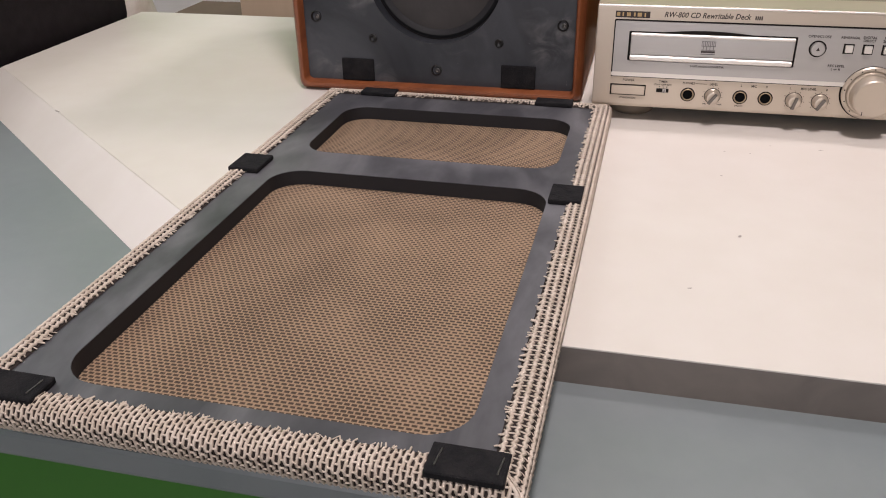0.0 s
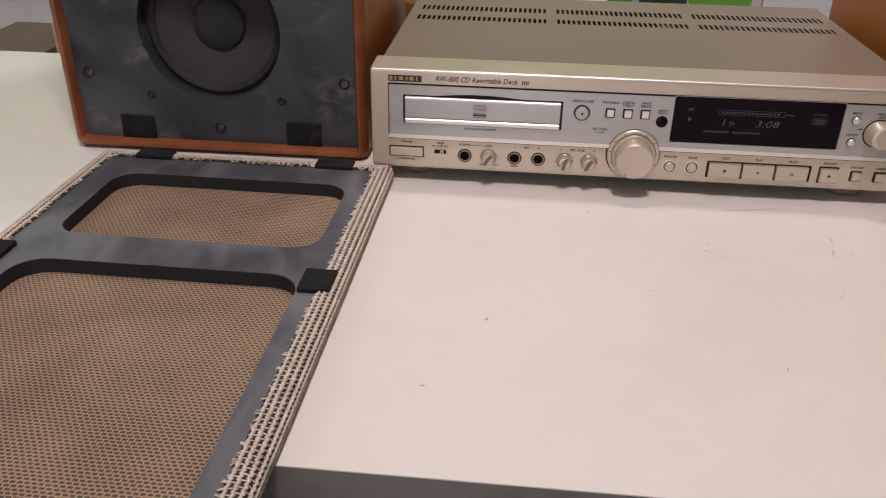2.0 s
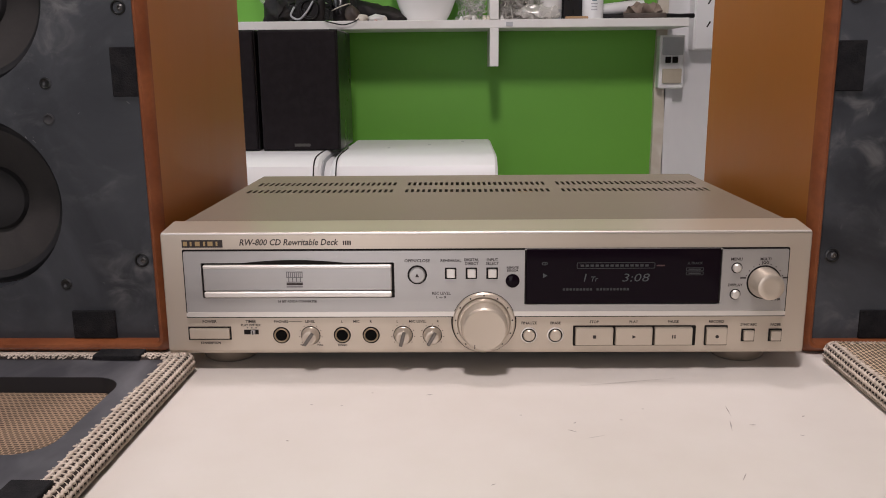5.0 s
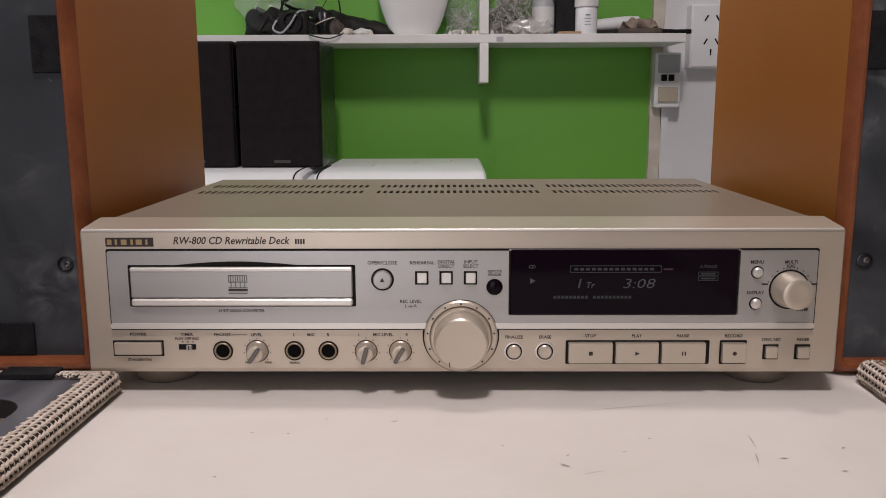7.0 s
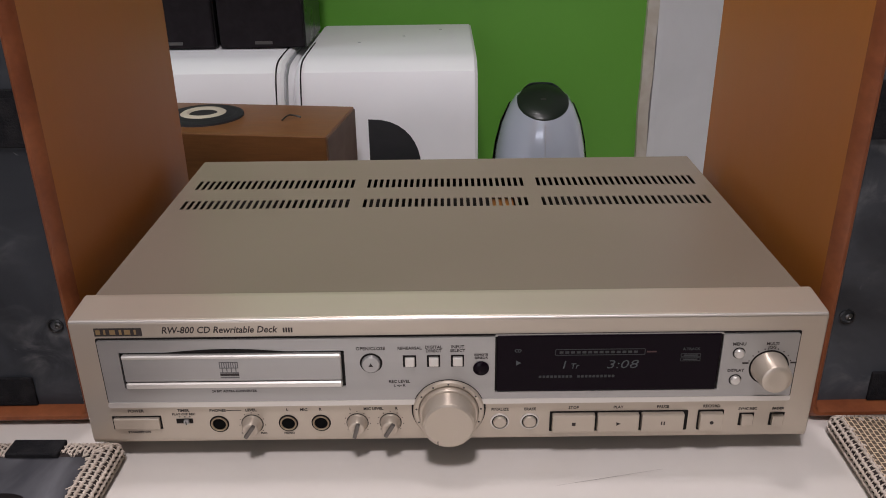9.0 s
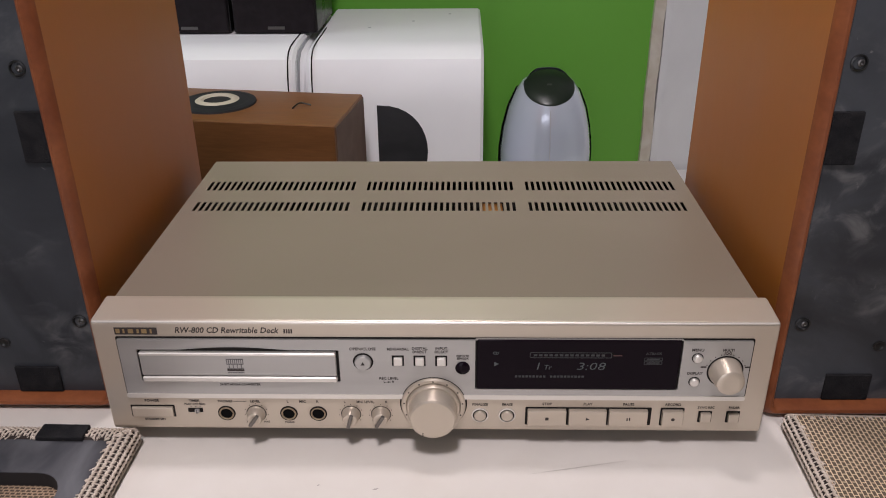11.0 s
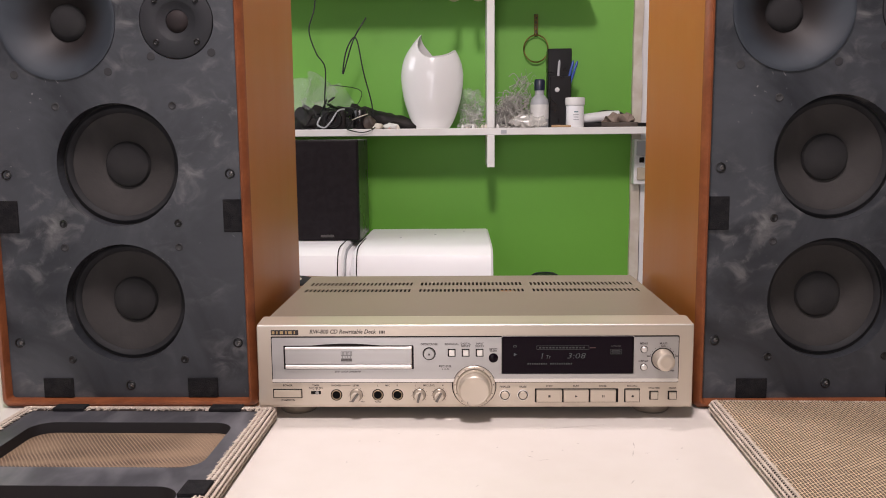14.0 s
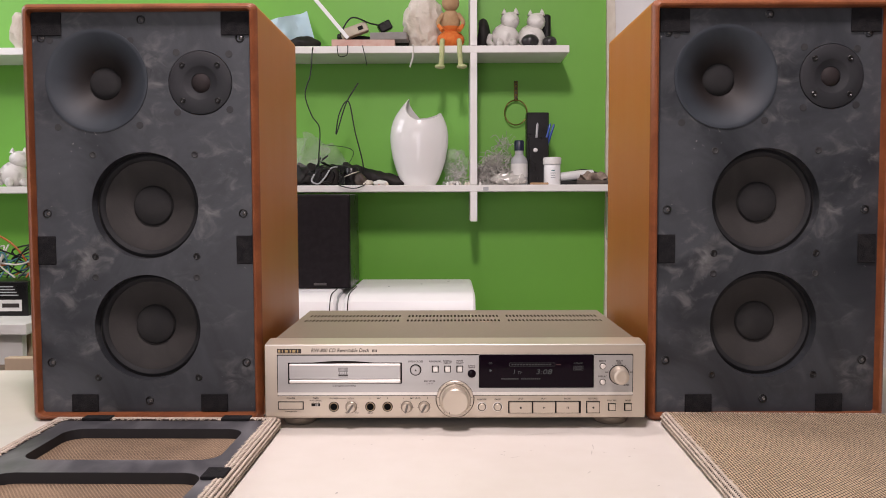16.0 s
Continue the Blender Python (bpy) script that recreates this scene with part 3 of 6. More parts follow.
        part("dust_cap", lathe([(0.0245, -0.0296), (0.0225, -0.0262), (0.0165, -0.0240), (0.008, -0.0229), (0, -0.0226)], 36, "y", centre=(x, R, z)), "cap", wo, "", True)
        for sx, sz in ((-1, 1), (1, 1), (-1, -1), (1, -1)):
            part("plug", lathe([(0.0042, 0.0), (0.0042, 0.0006), (0.0032, 0.0009), (0.0022, 0.0002), (0, 0.0002)], 14, "y", centre=(x + sx * 0.0605, R + 0.0001, z + sz * 0.0605)),
                 "screw" if sz < 0 else "filler", sp, "", True)
    for u, v in ((-0.107, 0.452), (-0.012, 0.451), (-0.1, 0.35), (-0.003, 0.352), (0.042, 0.437), (0.104, 0.435), (0.042, 0.367), (0.104, 0.37)):
        part("plug", lathe([(0.0042, 0.0), (0.0042, 0.0005), (0.003, 0.0007), (0, 0.0001)], 14, "y", centre=(u + dx, R + 0.0001, v + dz)), "filler", sp, "", True)
    # baffle screws in cups
    for u, v in ((0.001, 0.475), (0.117, 0.4535), (-0.117, 0.4545), (-0.116, 0.248), (0.1175, 0.2475), (-0.116, 0.069), (0.1185, 0.0685), (0.001, 0.0225)):
        cup = part("screw_cup", lathe([(0.0052, -0.001), (0.0052, 0.0012), (0.0042, 0.0016), (0.0032, -0.0002), (0, -0.0002)], 18, "y", centre=(u + dx, R + 0.0005, v + dz)), "screw", sp, "", True)
        part("screw_head", lathe([(0.0024, -0.0005), (0.0022, 0.0008), (0.0012, 0.0013), (0.0006, 0.0006), (0, 0.0006)], 12, "y", centre=(u + dx + 0.0012, R + 0.0003, v + dz)), "screw_metal", cup, "", True)
    # hook-and-loop pads
    for u0, u1, v0, v1 in ((-0.1292, -0.094, 0.4565, 0.4835), (0.094, 0.1292, 0.4565, 0.4835), (-0.1292, -0.108, 0.187, 0.221), (0.108, 0.1292, 0.187, 0.221),
                           (-0.094, -0.062, 0.009, 0.0305), (0.062, 0.094, 0.009, 0.0305)):
        part("fastener_pad", box(u0, u1, R - 0.0022, R + 0.0002, v0, v1, 0.0006, 1), "felt", sp, "black hook-and-loop pad")
    return sp


loudspeaker(pose(-0.3672, 0.0355, 0.0), 0.276, "cherry-veneered loudspeaker without its grille, beside the deck's tray end",
            ((-0.0541, 0.4045, 0.0605), (0.0684, 0.4015, 0.0378), (-0.0004, 0.257, 0.0635), (-0.0009, 0.111, 0.0635)), -0.0012, 0.0)
loudspeaker(pose(0.3688, 0.0315, 0.0, 0, 0, 0.5), 0.280, "cherry-veneered loudspeaker without its grille, scuffed baffle, beside the deck's jog knob",
            ((-0.0510, 0.4055, 0.0605), (0.0728, 0.4055, 0.0378), (-0.0014, 0.259, 0.0635), (-0.0016, 0.1140, 0.0635)), -0.0018, 0.0022)


# ---- grilles ----
def wrap(w, h, r, profile, at_uv=0.0):
    """Cloth wound round a frame's edge: an outline swept by (inward, height) pairs, with the cloth's metres as its map."""
    bm = bmesh.new()
    uv = bm.loops.layers.uv.new("cloth")
    rows, vlen = [], 0.0
    for k, (d, z) in enumerate(profile):
        if k:
            vlen += math.hypot(d - profile[k - 1][0], z - profile[k - 1][1])
        pts = rounded(w - 2 * d, h - 2 * d, max(r - d, 0.0015), 6)
        rows.append(([bm.verts.new((u, v, z)) for u, v in pts], vlen))
    outline = rounded(w, h, r, 6)
    run = [0.0]
    for k in range(len(outline)):
        a, b = outline[k], outline[(k + 1) % len(outline)]
        run.append(run[-1] + math.hypot(b[0] - a[0], b[1] - a[1]))
    n = len(outline)
    for (a, va), (b, vb) in zip(rows, rows[1:]):
        for k in range(n):
            f = bm.faces.new((a[k], a[(k + 1) % n], b[(k + 1) % n], b[k]))
            for lp, c in zip(f.loops, ((run[k], va), (run[k + 1], va), (run[k + 1], vb), (run[k], vb))):
                lp[uv].uv = c
    return bm


def threads(w, h, profile, pitch, stitch, seed):
    """Coarse net drawn over a frame's edge: thick threads run the long way, thin stitches tie each to the next."""
    rnd = random.Random(seed)
    at = [0.0]
    for (d0, z0), (d1, z1) in zip(profile, profile[1:]):
        at.append(at[-1] + math.hypot(d1 - d0, z1 - z0))
    ds, zs = [p[0] for p in profile], [p[1] for p in profile]
    verts, faces = [], []

    def place(side, along, v):
        d, z = float(np.interp(v, at, ds)), float(np.interp(v, at, zs))
        ax = (w if side % 2 else h) / 2 - max(d, 0.0) - 0.001
        a = max(-ax, min(ax, along))
        return ((w / 2 - d) * (1 if side == 0 else -1), a, z) if side % 2 == 0 else (a, (h / 2 - d) * (1 if side == 1 else -1), z)

    def strand(pts, rad):
        base = len(verts)
        for k, p in enumerate(pts):
            q = Vector(pts[min(k + 1, len(pts) - 1)]) - Vector(pts[max(k - 1, 0)])
            if q.length < 1e-7:
                q = Vector((1, 0, 0))
            q.normalize()
            side = q.cross(Vector((0.02, 0.01, 1))).normalized()
            up = side.cross(q)
            rr = rad * (1 + 0.14 * rnd.uniform(-1, 1))
            p = Vector(p)
            verts.extend([tuple(p + side * rr), tuple(p + up * rr), tuple(p - side * rr), tuple(p - up * rr)])
        for k in range(len(pts) - 1):
            a, b = base + 4 * k, base + 4 * k + 4
            for m in range(4):
                faces.append((a + m, a + (m + 1) % 4, b + (m + 1) % 4, b + m))
    rows = int(at[-1] / pitch)
    for side in range(4):
        size = w if side % 2 else h
        if side % 2 == 0:
            n = int(size / (stitch / 2))
            for k in range(rows + 1):
                pts = []
                for m in range(n + 1):
                    pts.append(place(side, size * (m / n - 0.5), pitch * k + 0.0006 + 0.0006 * (1 if (m + k) % 2 else -1) + rnd.uniform(-0.00012, 0.00012)))
                strand(pts, 0.00105)
            for m in range(0, n + 1):
                a = size * (m / n - 0.5)
                for k in range(-1, rows):
                    if (m + k) % 2 == 0:
                        v0 = max(0.0, pitch * k + 0.0006)
                        strand([place(side, a, v0), place(side, a + rnd.uniform(-0.0003, 0.0003), pitch * (k + 1) + 0.0006)], 0.0005)
        else:
            n = int(size / (pitch * 0.6))
            steps = max(4, int(at[-1] / 0.0015))
            for k in range(n + 1):
                a = size * (k / n - 0.5)
                strand([place(side, a + 0.00016 * (1 if (m // 2 + k) % 2 else -1) + rnd.uniform(-0.0001, 0.0001), at[-1] * m / steps) for m in range(steps + 1)], 0.00085)
                for m in range(1, int(at[-1] / stitch) + 1):
                    strand([place(side, a, stitch * (m - 0.5 * (k % 2))), place(side, a + size / n, stitch * (m - 0.5 * (k % 2)) + rnd.uniform(-0.0003, 0.0003))], 0.0006)
    # cut ends of the net, frayed over the frame
    for side in range(4):
        size = w if side % 2 else h
        for k in range(int(size / 0.0022)):
            a = max(-size / 2 + 0.016, min(size / 2 - 0.016, size * (rnd.random() - 0.5)))
            reach, slip = rnd.uniform(0.0008, 0.0034), rnd.uniform(-0.002, 0.002)
            p0, p1 = place(side, a, 0.0), place(side, a + slip, 0.0)
            way = (-1 if side == 0 else 1) if side % 2 == 0 else (-1 if side == 1 else 1)
            p1 = (p1[0] + way * reach, p1[1], p1[2] - 0.0004) if side % 2 == 0 else (p1[0], p1[1] + way * reach, p1[2] - 0.0004)
            strand([p0, p1], rnd.uniform(0.0003, 0.0006))
    me = bpy.data.meshes.new("edge_threads")
    me.from_pydata(verts, [], faces)
    me.polygons.foreach_set("use_smooth", [True] * len(faces))
    me.materials.append(M["thread"])
    return new("edge_threads", me)


GW, GL = 0.258, 0.472
grille = thing("speaker_grille", pose(-0.3325, -0.2345, 0.0, 0, 0, -0.7), "speaker grille lying face down, frame and brown cloth back showing", "grille", "pair of speaker grilles")
part("cloth_edge", wrap(GW, GL, 0.008, [(0.0140, 0.0138), (0.011, 0.0149), (0.006, 0.0148), (0.002, 0.0135), (0.0, 0.0105), (0.0, 0.004), (0.002, 0.001), (0.006, 0.0002)]), "wrap_base", grille, "dark backing under the wound threads", True)
net = threads(GW, GL, [(0.0122, 0.0149), (0.0105, 0.0153), (0.006, 0.0152), (0.0018, 0.0138), (-0.0003, 0.0105), (-0.0003, 0.004), (0.002, 0.0006)], 0.0042, 0.0040, 3)
net.parent = grille
tagged(net, "cream threads wound over the edge", kind="stuff")
flip = lambda u, v, d: (u, v, d)
holes = [rounded(0.194, 0.109, 0.02, 7, 0.004, 0.136), rounded(0.196, 0.256, 0.022, 7, 0.004, -0.0835)]
part("frame", plate(rounded(GW - 0.01, GL - 0.01, 0.006, 5), holes, 0.004, 0.0135, flip), "frame", grille, "dusty dark grey frame with two rounded openings")
part("cloth", plate(rounded(GW - 0.01, GL - 0.01, 0.006, 5), [], 0.0008, 0.0026, flip), "cloth_back_shade", grille, "woven cloth seen from behind, browned for its shade")
# Near-black skin over the frame's own walls paints the openings' shade.
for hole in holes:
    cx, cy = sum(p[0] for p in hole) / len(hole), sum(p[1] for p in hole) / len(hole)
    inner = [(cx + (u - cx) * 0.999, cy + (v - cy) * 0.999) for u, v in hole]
    part("opening_shade", loft([[(u, v, 0.0027) for u, v in inner], [(u, v, 0.0131) for u, v in inner]]), "frame_wall", grille, "inner side of the opening, painted black for its shade", True)
for u, v, w, h in ((-0.117, 0.0455, 0.023, 0.028), (0.1135, 0.0365, 0.021, 0.026), (0.106, -0.2265, 0.032, 0.018), (-0.105, -0.2235, 0.034, 0.018), (-0.0775, 0.2275, 0.032, 0.014), (0.081, 0.2275, 0.032, 0.014)):
    pad = part("fastener_pad", box(u - w / 2, u + w / 2, v - h / 2, v + h / 2, 0.0136, 0.0172, 0.0006, 1), "felt", grille, "black hook-and-loop pad")
    if v < -0.1:
        for du in (-0.0125, 0.0125):
            part("staple", tube([(u + du, v - 0.005, 0.0174), (u + du + 0.001, v + 0.005, 0.0174)], 0.0004, segs=6, steps=1), "screw_metal", pad)

grille_up = thing("speaker_grille", pose(0.3634, -0.2195, 0.0, 0, 0, -1.6), "speaker grille lying face up, cream and black woven cloth", "grille", "pair of speaker grilles")
part("cloth_edge", wrap(GW, GL, 0.008, [(0.006, 0.0146), (0.004, 0.0144), (0.002, 0.0130), (0.0, 0.010), (0.0, 0.004), (0.002, 0.0008), (0.006, 0.0003)]), "wrap_base", grille_up, "dark backing under the threads", True)
net = threads(GW, GL, [(0.0052, 0.0152), (0.0040, 0.0149), (0.0018, 0.0136), (-0.0003, 0.010), (-0.0003, 0.004), (0.002, 0.0006)], 0.0042, 0.0040, 5)
net.parent = grille_up
tagged(net, "cream threads wound over the edge", kind="stuff")


def cloth_face():
    bm = bmesh.new()
    uv = bm.loops.layers.uv.new("cloth")
    nx, ny = 24, 44
    w, h = GW - 0.0085, GL - 0.0085
    g = [[bm.verts.new((-w / 2 + w * i / nx, -h / 2 + h * j / ny, 0.0149 + 0.0004 * noise.noise((i * 0.4, j * 0.4, 1)))) for i in range(nx + 1)] for j in range(ny + 1)]
    for j in range(ny):
        for i in range(nx):
            f = bm.faces.new((g[j][i], g[j][i + 1], g[j + 1][i + 1], g[j + 1][i]))
            for lp in f.loops:
                lp[uv].uv = (lp.vert.co.y, lp.vert.co.x)
    return bm


part("cloth", cloth_face(), "cloth_face", grille_up, "taut woven speaker cloth", True)
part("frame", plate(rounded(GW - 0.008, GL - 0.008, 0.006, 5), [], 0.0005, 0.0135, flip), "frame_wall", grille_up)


# ---- disc deck ----
deck = thing("disc_recorder", pose(0, 0, 0), "champagne metal disc recorder deck with a large jog knob", "disc deck")
HW, Z0, Z1, ZT = 0.2175, 0.0128, 0.098, 0.1015


def fascia():
    """The front moulding: a profile drawn across, with tapered ends at the top."""
    prof = [(0.024, Z0 + 0.003), (0.003, Z0), (0.0006, Z0 + 0.0008), (0.0, Z0 + 0.003), (0.0, Z1 - 0.0020), (0.0003, Z1 - 0.0009), (0.0009, Z1 - 0.0002), (0.002, Z1 + 0.0003), (0.0235, ZT), (0.026, ZT)]
    loops = []
    for side in (-1, 1):
        for x in ((HW, HW - 0.0008) if side < 0 else (HW - 0.0008, HW)):
            inner = 0.0 if x == HW - 0.0008 else 0.0008
            loops.append([(side * (x - (0.0015 * y / 0.026)), y + inner * (1 if y < 0.01 else 0), z - inner * (1 if z > 0.09 else -1) * 0.6) for y, z in prof])
    return loft(loops, caps=(True, True))


part("fascia", fascia(), "champagne", deck, "champagne metal front")
# Brighter strip paints the highlight that runs along the fascia's edge.
part("edge_highlight", box(-HW + 0.001, HW - 0.001, -0.0004, 0.0012, Z1 - 0.0012, Z1 + 0.0002, 0.0003, 1), "bright", deck, "upper front edge, its highlight painted as a bright strip")


def lid():
    """The cover with real slots in its top, two rows of three groups."""
    bm = bmesh.new()
    hw, y0, y1, z = 0.2115, 0.024, 0.281, ZT - 0.0016
    rows = ((0.168, 0.186), (0.211, 0.231))
    groups = ((-0.2025, -0.073), (-0.0645, 0.0635), (0.072, 0.201))
    slots = []
    for a, b in groups:
        n = 26
        for k in range(n):
            c = a + (b - a) * (k + 0.5) / n
            slots.append((c - 0.0013, c + 0.0013))
    xs = [-hw] + [v for s in slots for v in s] + [hw]

    def quad(xa, xb, ya, yb):
        bm.faces.new([bm.verts.new(p) for p in ((xa, ya, z), (xb, ya, z), (xb, yb, z), (xa, yb, z))])
    quad(-hw, hw, y0, rows[0][0])
    quad(-hw, hw, rows[0][1], rows[1][0])
    quad(-hw, hw, rows[1][1], y1)
    for ya, yb in rows:
        for k in range(0, len(xs), 2):
            quad(xs[k], xs[k + 1], ya, yb)
        for xa, xb in slots:
            for p in (((xa, ya), (xa, yb)), ((xb, ya), (xb, yb)), ((xa, ya), (xb, ya)), ((xa, yb), (xb, yb))):
                bm.faces.new([bm.verts.new((p[0][0], p[0][1], z)), bm.verts.new((p[1][0], p[1][1], z)), bm.verts.new((p[1][0], p[1][1], z - 0.0006)), bm.verts.new((p[0][0], p[0][1], z - 0.0006))])
    for x in (-hw, hw):
        bm.faces.new([bm.verts.new(p) for p in ((x, y0, Z0), (x, y1, Z0), (x, y1, z), (x, y0, z))])
    bm.faces.new([bm.verts.new(p) for p in ((-hw, y1, Z0), (hw, y1, Z0), (hw, y1, z), (-hw, y1, z))])
    bmesh.ops.remove_doubles(bm, verts=bm.verts[:], dist=1e-6)
    return bm


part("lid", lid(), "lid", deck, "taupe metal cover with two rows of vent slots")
# Solid near-black block paints the darkness of the unlit inside behind the slots.
part("interior_shade", box(-0.2105, 0.2105, 0.026, 0.279, Z0, 0.084), "groove", deck, "near-black block standing in for the unlit inside")
part("transformer_plate", box(0.035, 0.052, 0.166, 0.19, 0.084, 0.0975, 0.001), "copper", deck, "coppery plate under the vent slots")
for x in (-0.184, 0.184):
    for y in (0.036, 0.24):
        part("foot", lathe([(0, 0.0), (0.0170, 0.0), (0.0190, 0.0015), (0.0200, 0.004), (0.0200, 0.0085), (0.0165, 0.0095), (0.0165, 0.0132)], 32, "z", centre=(x, y, 0)), "lid", deck, "round champagne foot", True)

# silver control panel in the front, with a dark gap round it
part("panel_gap", plate(rounded(0.4065, 0.0445, 0.001, 2, 0.0, 0.0646), [], -0.001, 0.0004, lambda u, v, d: (u, -d, v)), "groove", deck)
panel = part("panel", plate(rounded(0.4045, 0.0427, 0.001, 2, 0.0, 0.0644),
                            [rounded(0.1305, 0.0245, 0.0006, 2, -0.1255, 0.0655), rounded(0.1312, 0.0385, 0.0006, 2, 0.0929, 0.0674)], -0.001, 0.0016, lambda u, v, d: (u, -d, v)),
             "silver", deck, "silver control panel")
part("panel_rail", plate(rounded(0.4055, 0.0034, 0.0015, 3, 0.0, 0.0418), [], -0.001, 0.0022, lambda u, v, d: (u, -d, v)), "bright", deck, "bright rail under the panel")
for z in (0.0395, 0.0438):
    part("rail_gap", box(-0.2030, 0.2030, -0.0006, 0.0006, z - 0.0004, z + 0.0004), "groove", deck, "thin dark line along the rail")
part("tray_recess", box(-0.1905, -0.0602, -0.0007, 0.0008, 0.0533, 0.0777), "groove", panel, "dark gap round the tray")


def lens_shape(x0, x1, z, rise, n=18):
    lo, hi = [], []
    bm = bmesh.new()
    for k in range(n + 1):
        t = k / n
        x = x0 + (x1 - x0) * t
        lo.append(bm.verts.new((x, -0.00175, z)))
        hi.append(bm.verts.new((x, -0.00175, z + rise * math.sin(math.pi * t) + 1e-5)))
    for k in range(n):
        bm.faces.new((lo[k], lo[k + 1], hi[k + 1], hi[k]))
    return bm


part("finger_notch", lens_shape(-0.165, -0.092, 0.0776, 0.0022), "groove", panel, "curved dark finger notch above the tray")
tray = part("disc_tray", box(-0.1890, -0.0620, -0.0036, 0.0006, 0.0588, 0.0764, 0.0006, 1), "silver", deck, "brushed silver disc tray front")
# The highlight on the tray's top edge is a strip of brighter metal.
part("tray_edge", box(-0.1890, -0.0620, -0.0040, 0.0, 0.0741, 0.0766, 0.0006, 1), "bright", tray, "upper edge of the tray, its highlight painted bright")
part("tray_lip", box(-0.1890, -0.0620, -0.0042, 0.0006, 0.0542, 0.0583, 0.0008, 1), "bright", tray, "pale lower lip of the tray")
for z in (0.0722, 0.0684, 0.0652):
    part("emblem_bar", box(-0.1328, -0.1218, -0.0038, -0.0036, z - 0.0005, z), "emblem", tray)
for k in range(9):
    x = -0.1328 + k * 0.00131
    part("emblem_bar", box(x, x + 0.0005, -0.0038, -0.0036, 0.0652 if k % 2 else 0.0684, 0.0722), "emblem", tray)
part("emblem_bar", box(-0.1328, -0.1218, -0.0038, -0.0036, 0.0628, 0.0643), "ink", tray)
part("emblem_bar", box(-0.1328, -0.1218, -0.0038, -0.0036, 0.0613, 0.0620), "emblem", tray)

# display
disp = part("display_window", box(0.0284, 0.1574, -0.0022, 0.0006, 0.0486, 0.0866, 0.0008, 2), "window", deck, "glossy black display window")
YD = -0.00225
part("level_frame", plate(rounded(0.0520, 0.0042, 0.0006, 2, 0.0880, 0.0752), [rounded(0.0512, 0.0034, 0.0004, 2, 0.0880, 0.0752)], -YD, -YD + 0.0001, lambda u, v, d: (u, -d, v)), "display_dim", disp)
for k in range(14):
    part("level_segment", box(0.0645 + k * 0.0033, 0.0667 + k * 0.0033, YD - 0.0001, YD, 0.0744, 0.0759), "display_dim", disp)
part("level_segment", box(0.1150, 0.1205, YD - 0.0001, YD, 0.0746, 0.0755), "display_red", disp)
for k in range(20):
    if k != 9:
        part("track_segment", box(0.0530 + k * 0.00225, 0.0545 + k * 0.00225, YD - 0.0001, YD, 0.0580, 0.0596), "display_dim", disp)
bm = bmesh.new()
bm.faces.new([bm.verts.new(p) for p in ((0.0395, YD - 0.0001, 0.0667), (0.0395, YD - 0.0001, 0.0701), (0.0425, YD - 0.0001, 0.0684))])
part("play_sign", bm, "display", disp, "lit triangular play sign")
lettering("1", 0.0078, 0.0672, 0.0665, YD, disp, "display", 0.2, bold=0)
lettering("Tr", 0.005, 0.0735, 0.0657, YD, disp, "display", 0.2, bold=0)
lettering("3:08", 0.0080, 0.1010, 0.0665, YD, disp, "display", 0.2, squeeze=1.35, bold=-0.00008)
lettering("CD", 0.0028, 0.0405, 0.0765, YD, disp, "display")
lettering("A.TRACK", 0.0024, 0.1405, 0.0765, YD, disp, "display_dim")
for k in range(2):
    part("display_mark", plate(rounded(0.0115, 0.0024, 0.0003, 2, 0.1405, 0.0724 - 0.0028 * k), [rounded(0.0108, 0.0017, 0.0002, 2, 0.1405, 0.0724 - 0.0028 * k)], -YD, -YD + 0.0001, lambda u, v, d: (u, -d, v)), "display_dim", disp)
    part("display_mark", box(0.1364, 0.1446, YD - 0.0001, YD, 0.0720 - 0.0028 * k, 0.0728 - 0.0028 * k), "display_dim", disp)


def knurl(r0, r1, depth, x, z, segs=48, y=0.0):
    return lathe([(r0 + 0.0006, -0.0002), (r0 + 0.0004, depth * 0.15), (r0, depth * 0.2), (r1, depth * 0.86), (r1 - 0.0004, depth * 0.95), (r1 - 0.0016, depth), (r1 * 0.5, depth - 0.0003), (0, depth - 0.0004)], segs, "y", centre=(x, y, z))


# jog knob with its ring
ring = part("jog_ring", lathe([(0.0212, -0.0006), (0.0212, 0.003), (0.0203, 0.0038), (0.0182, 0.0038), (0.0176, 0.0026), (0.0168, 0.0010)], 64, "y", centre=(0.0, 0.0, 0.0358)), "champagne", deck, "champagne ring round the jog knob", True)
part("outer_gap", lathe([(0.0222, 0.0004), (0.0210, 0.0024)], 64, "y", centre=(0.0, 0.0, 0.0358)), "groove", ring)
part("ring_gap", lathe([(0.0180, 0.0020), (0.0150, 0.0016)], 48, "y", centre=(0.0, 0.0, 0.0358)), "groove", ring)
for k in range(11):
    a = radians(-50 + 28 * k)
    part("ring_mark", lathe([(0.0006, 0.0), (0.0006, 0.00015), (0, 0.00015)], 8, "y", centre=(0.0193 * math.cos(a), -0.0038, 0.0358 + 0.0193 * math.sin(a))), "ink", ring)
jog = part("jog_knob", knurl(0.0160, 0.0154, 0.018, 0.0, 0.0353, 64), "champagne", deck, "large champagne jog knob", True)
part("knob_flange", lathe([(0.0176, 0.0020), (0.0176, 0.0056), (0.0170, 0.0064), (0.0158, 0.0064)], 64, "y", centre=(0.0, 0.0, 0.0355)), "champagne", jog, "stepped foot of the knob", True)
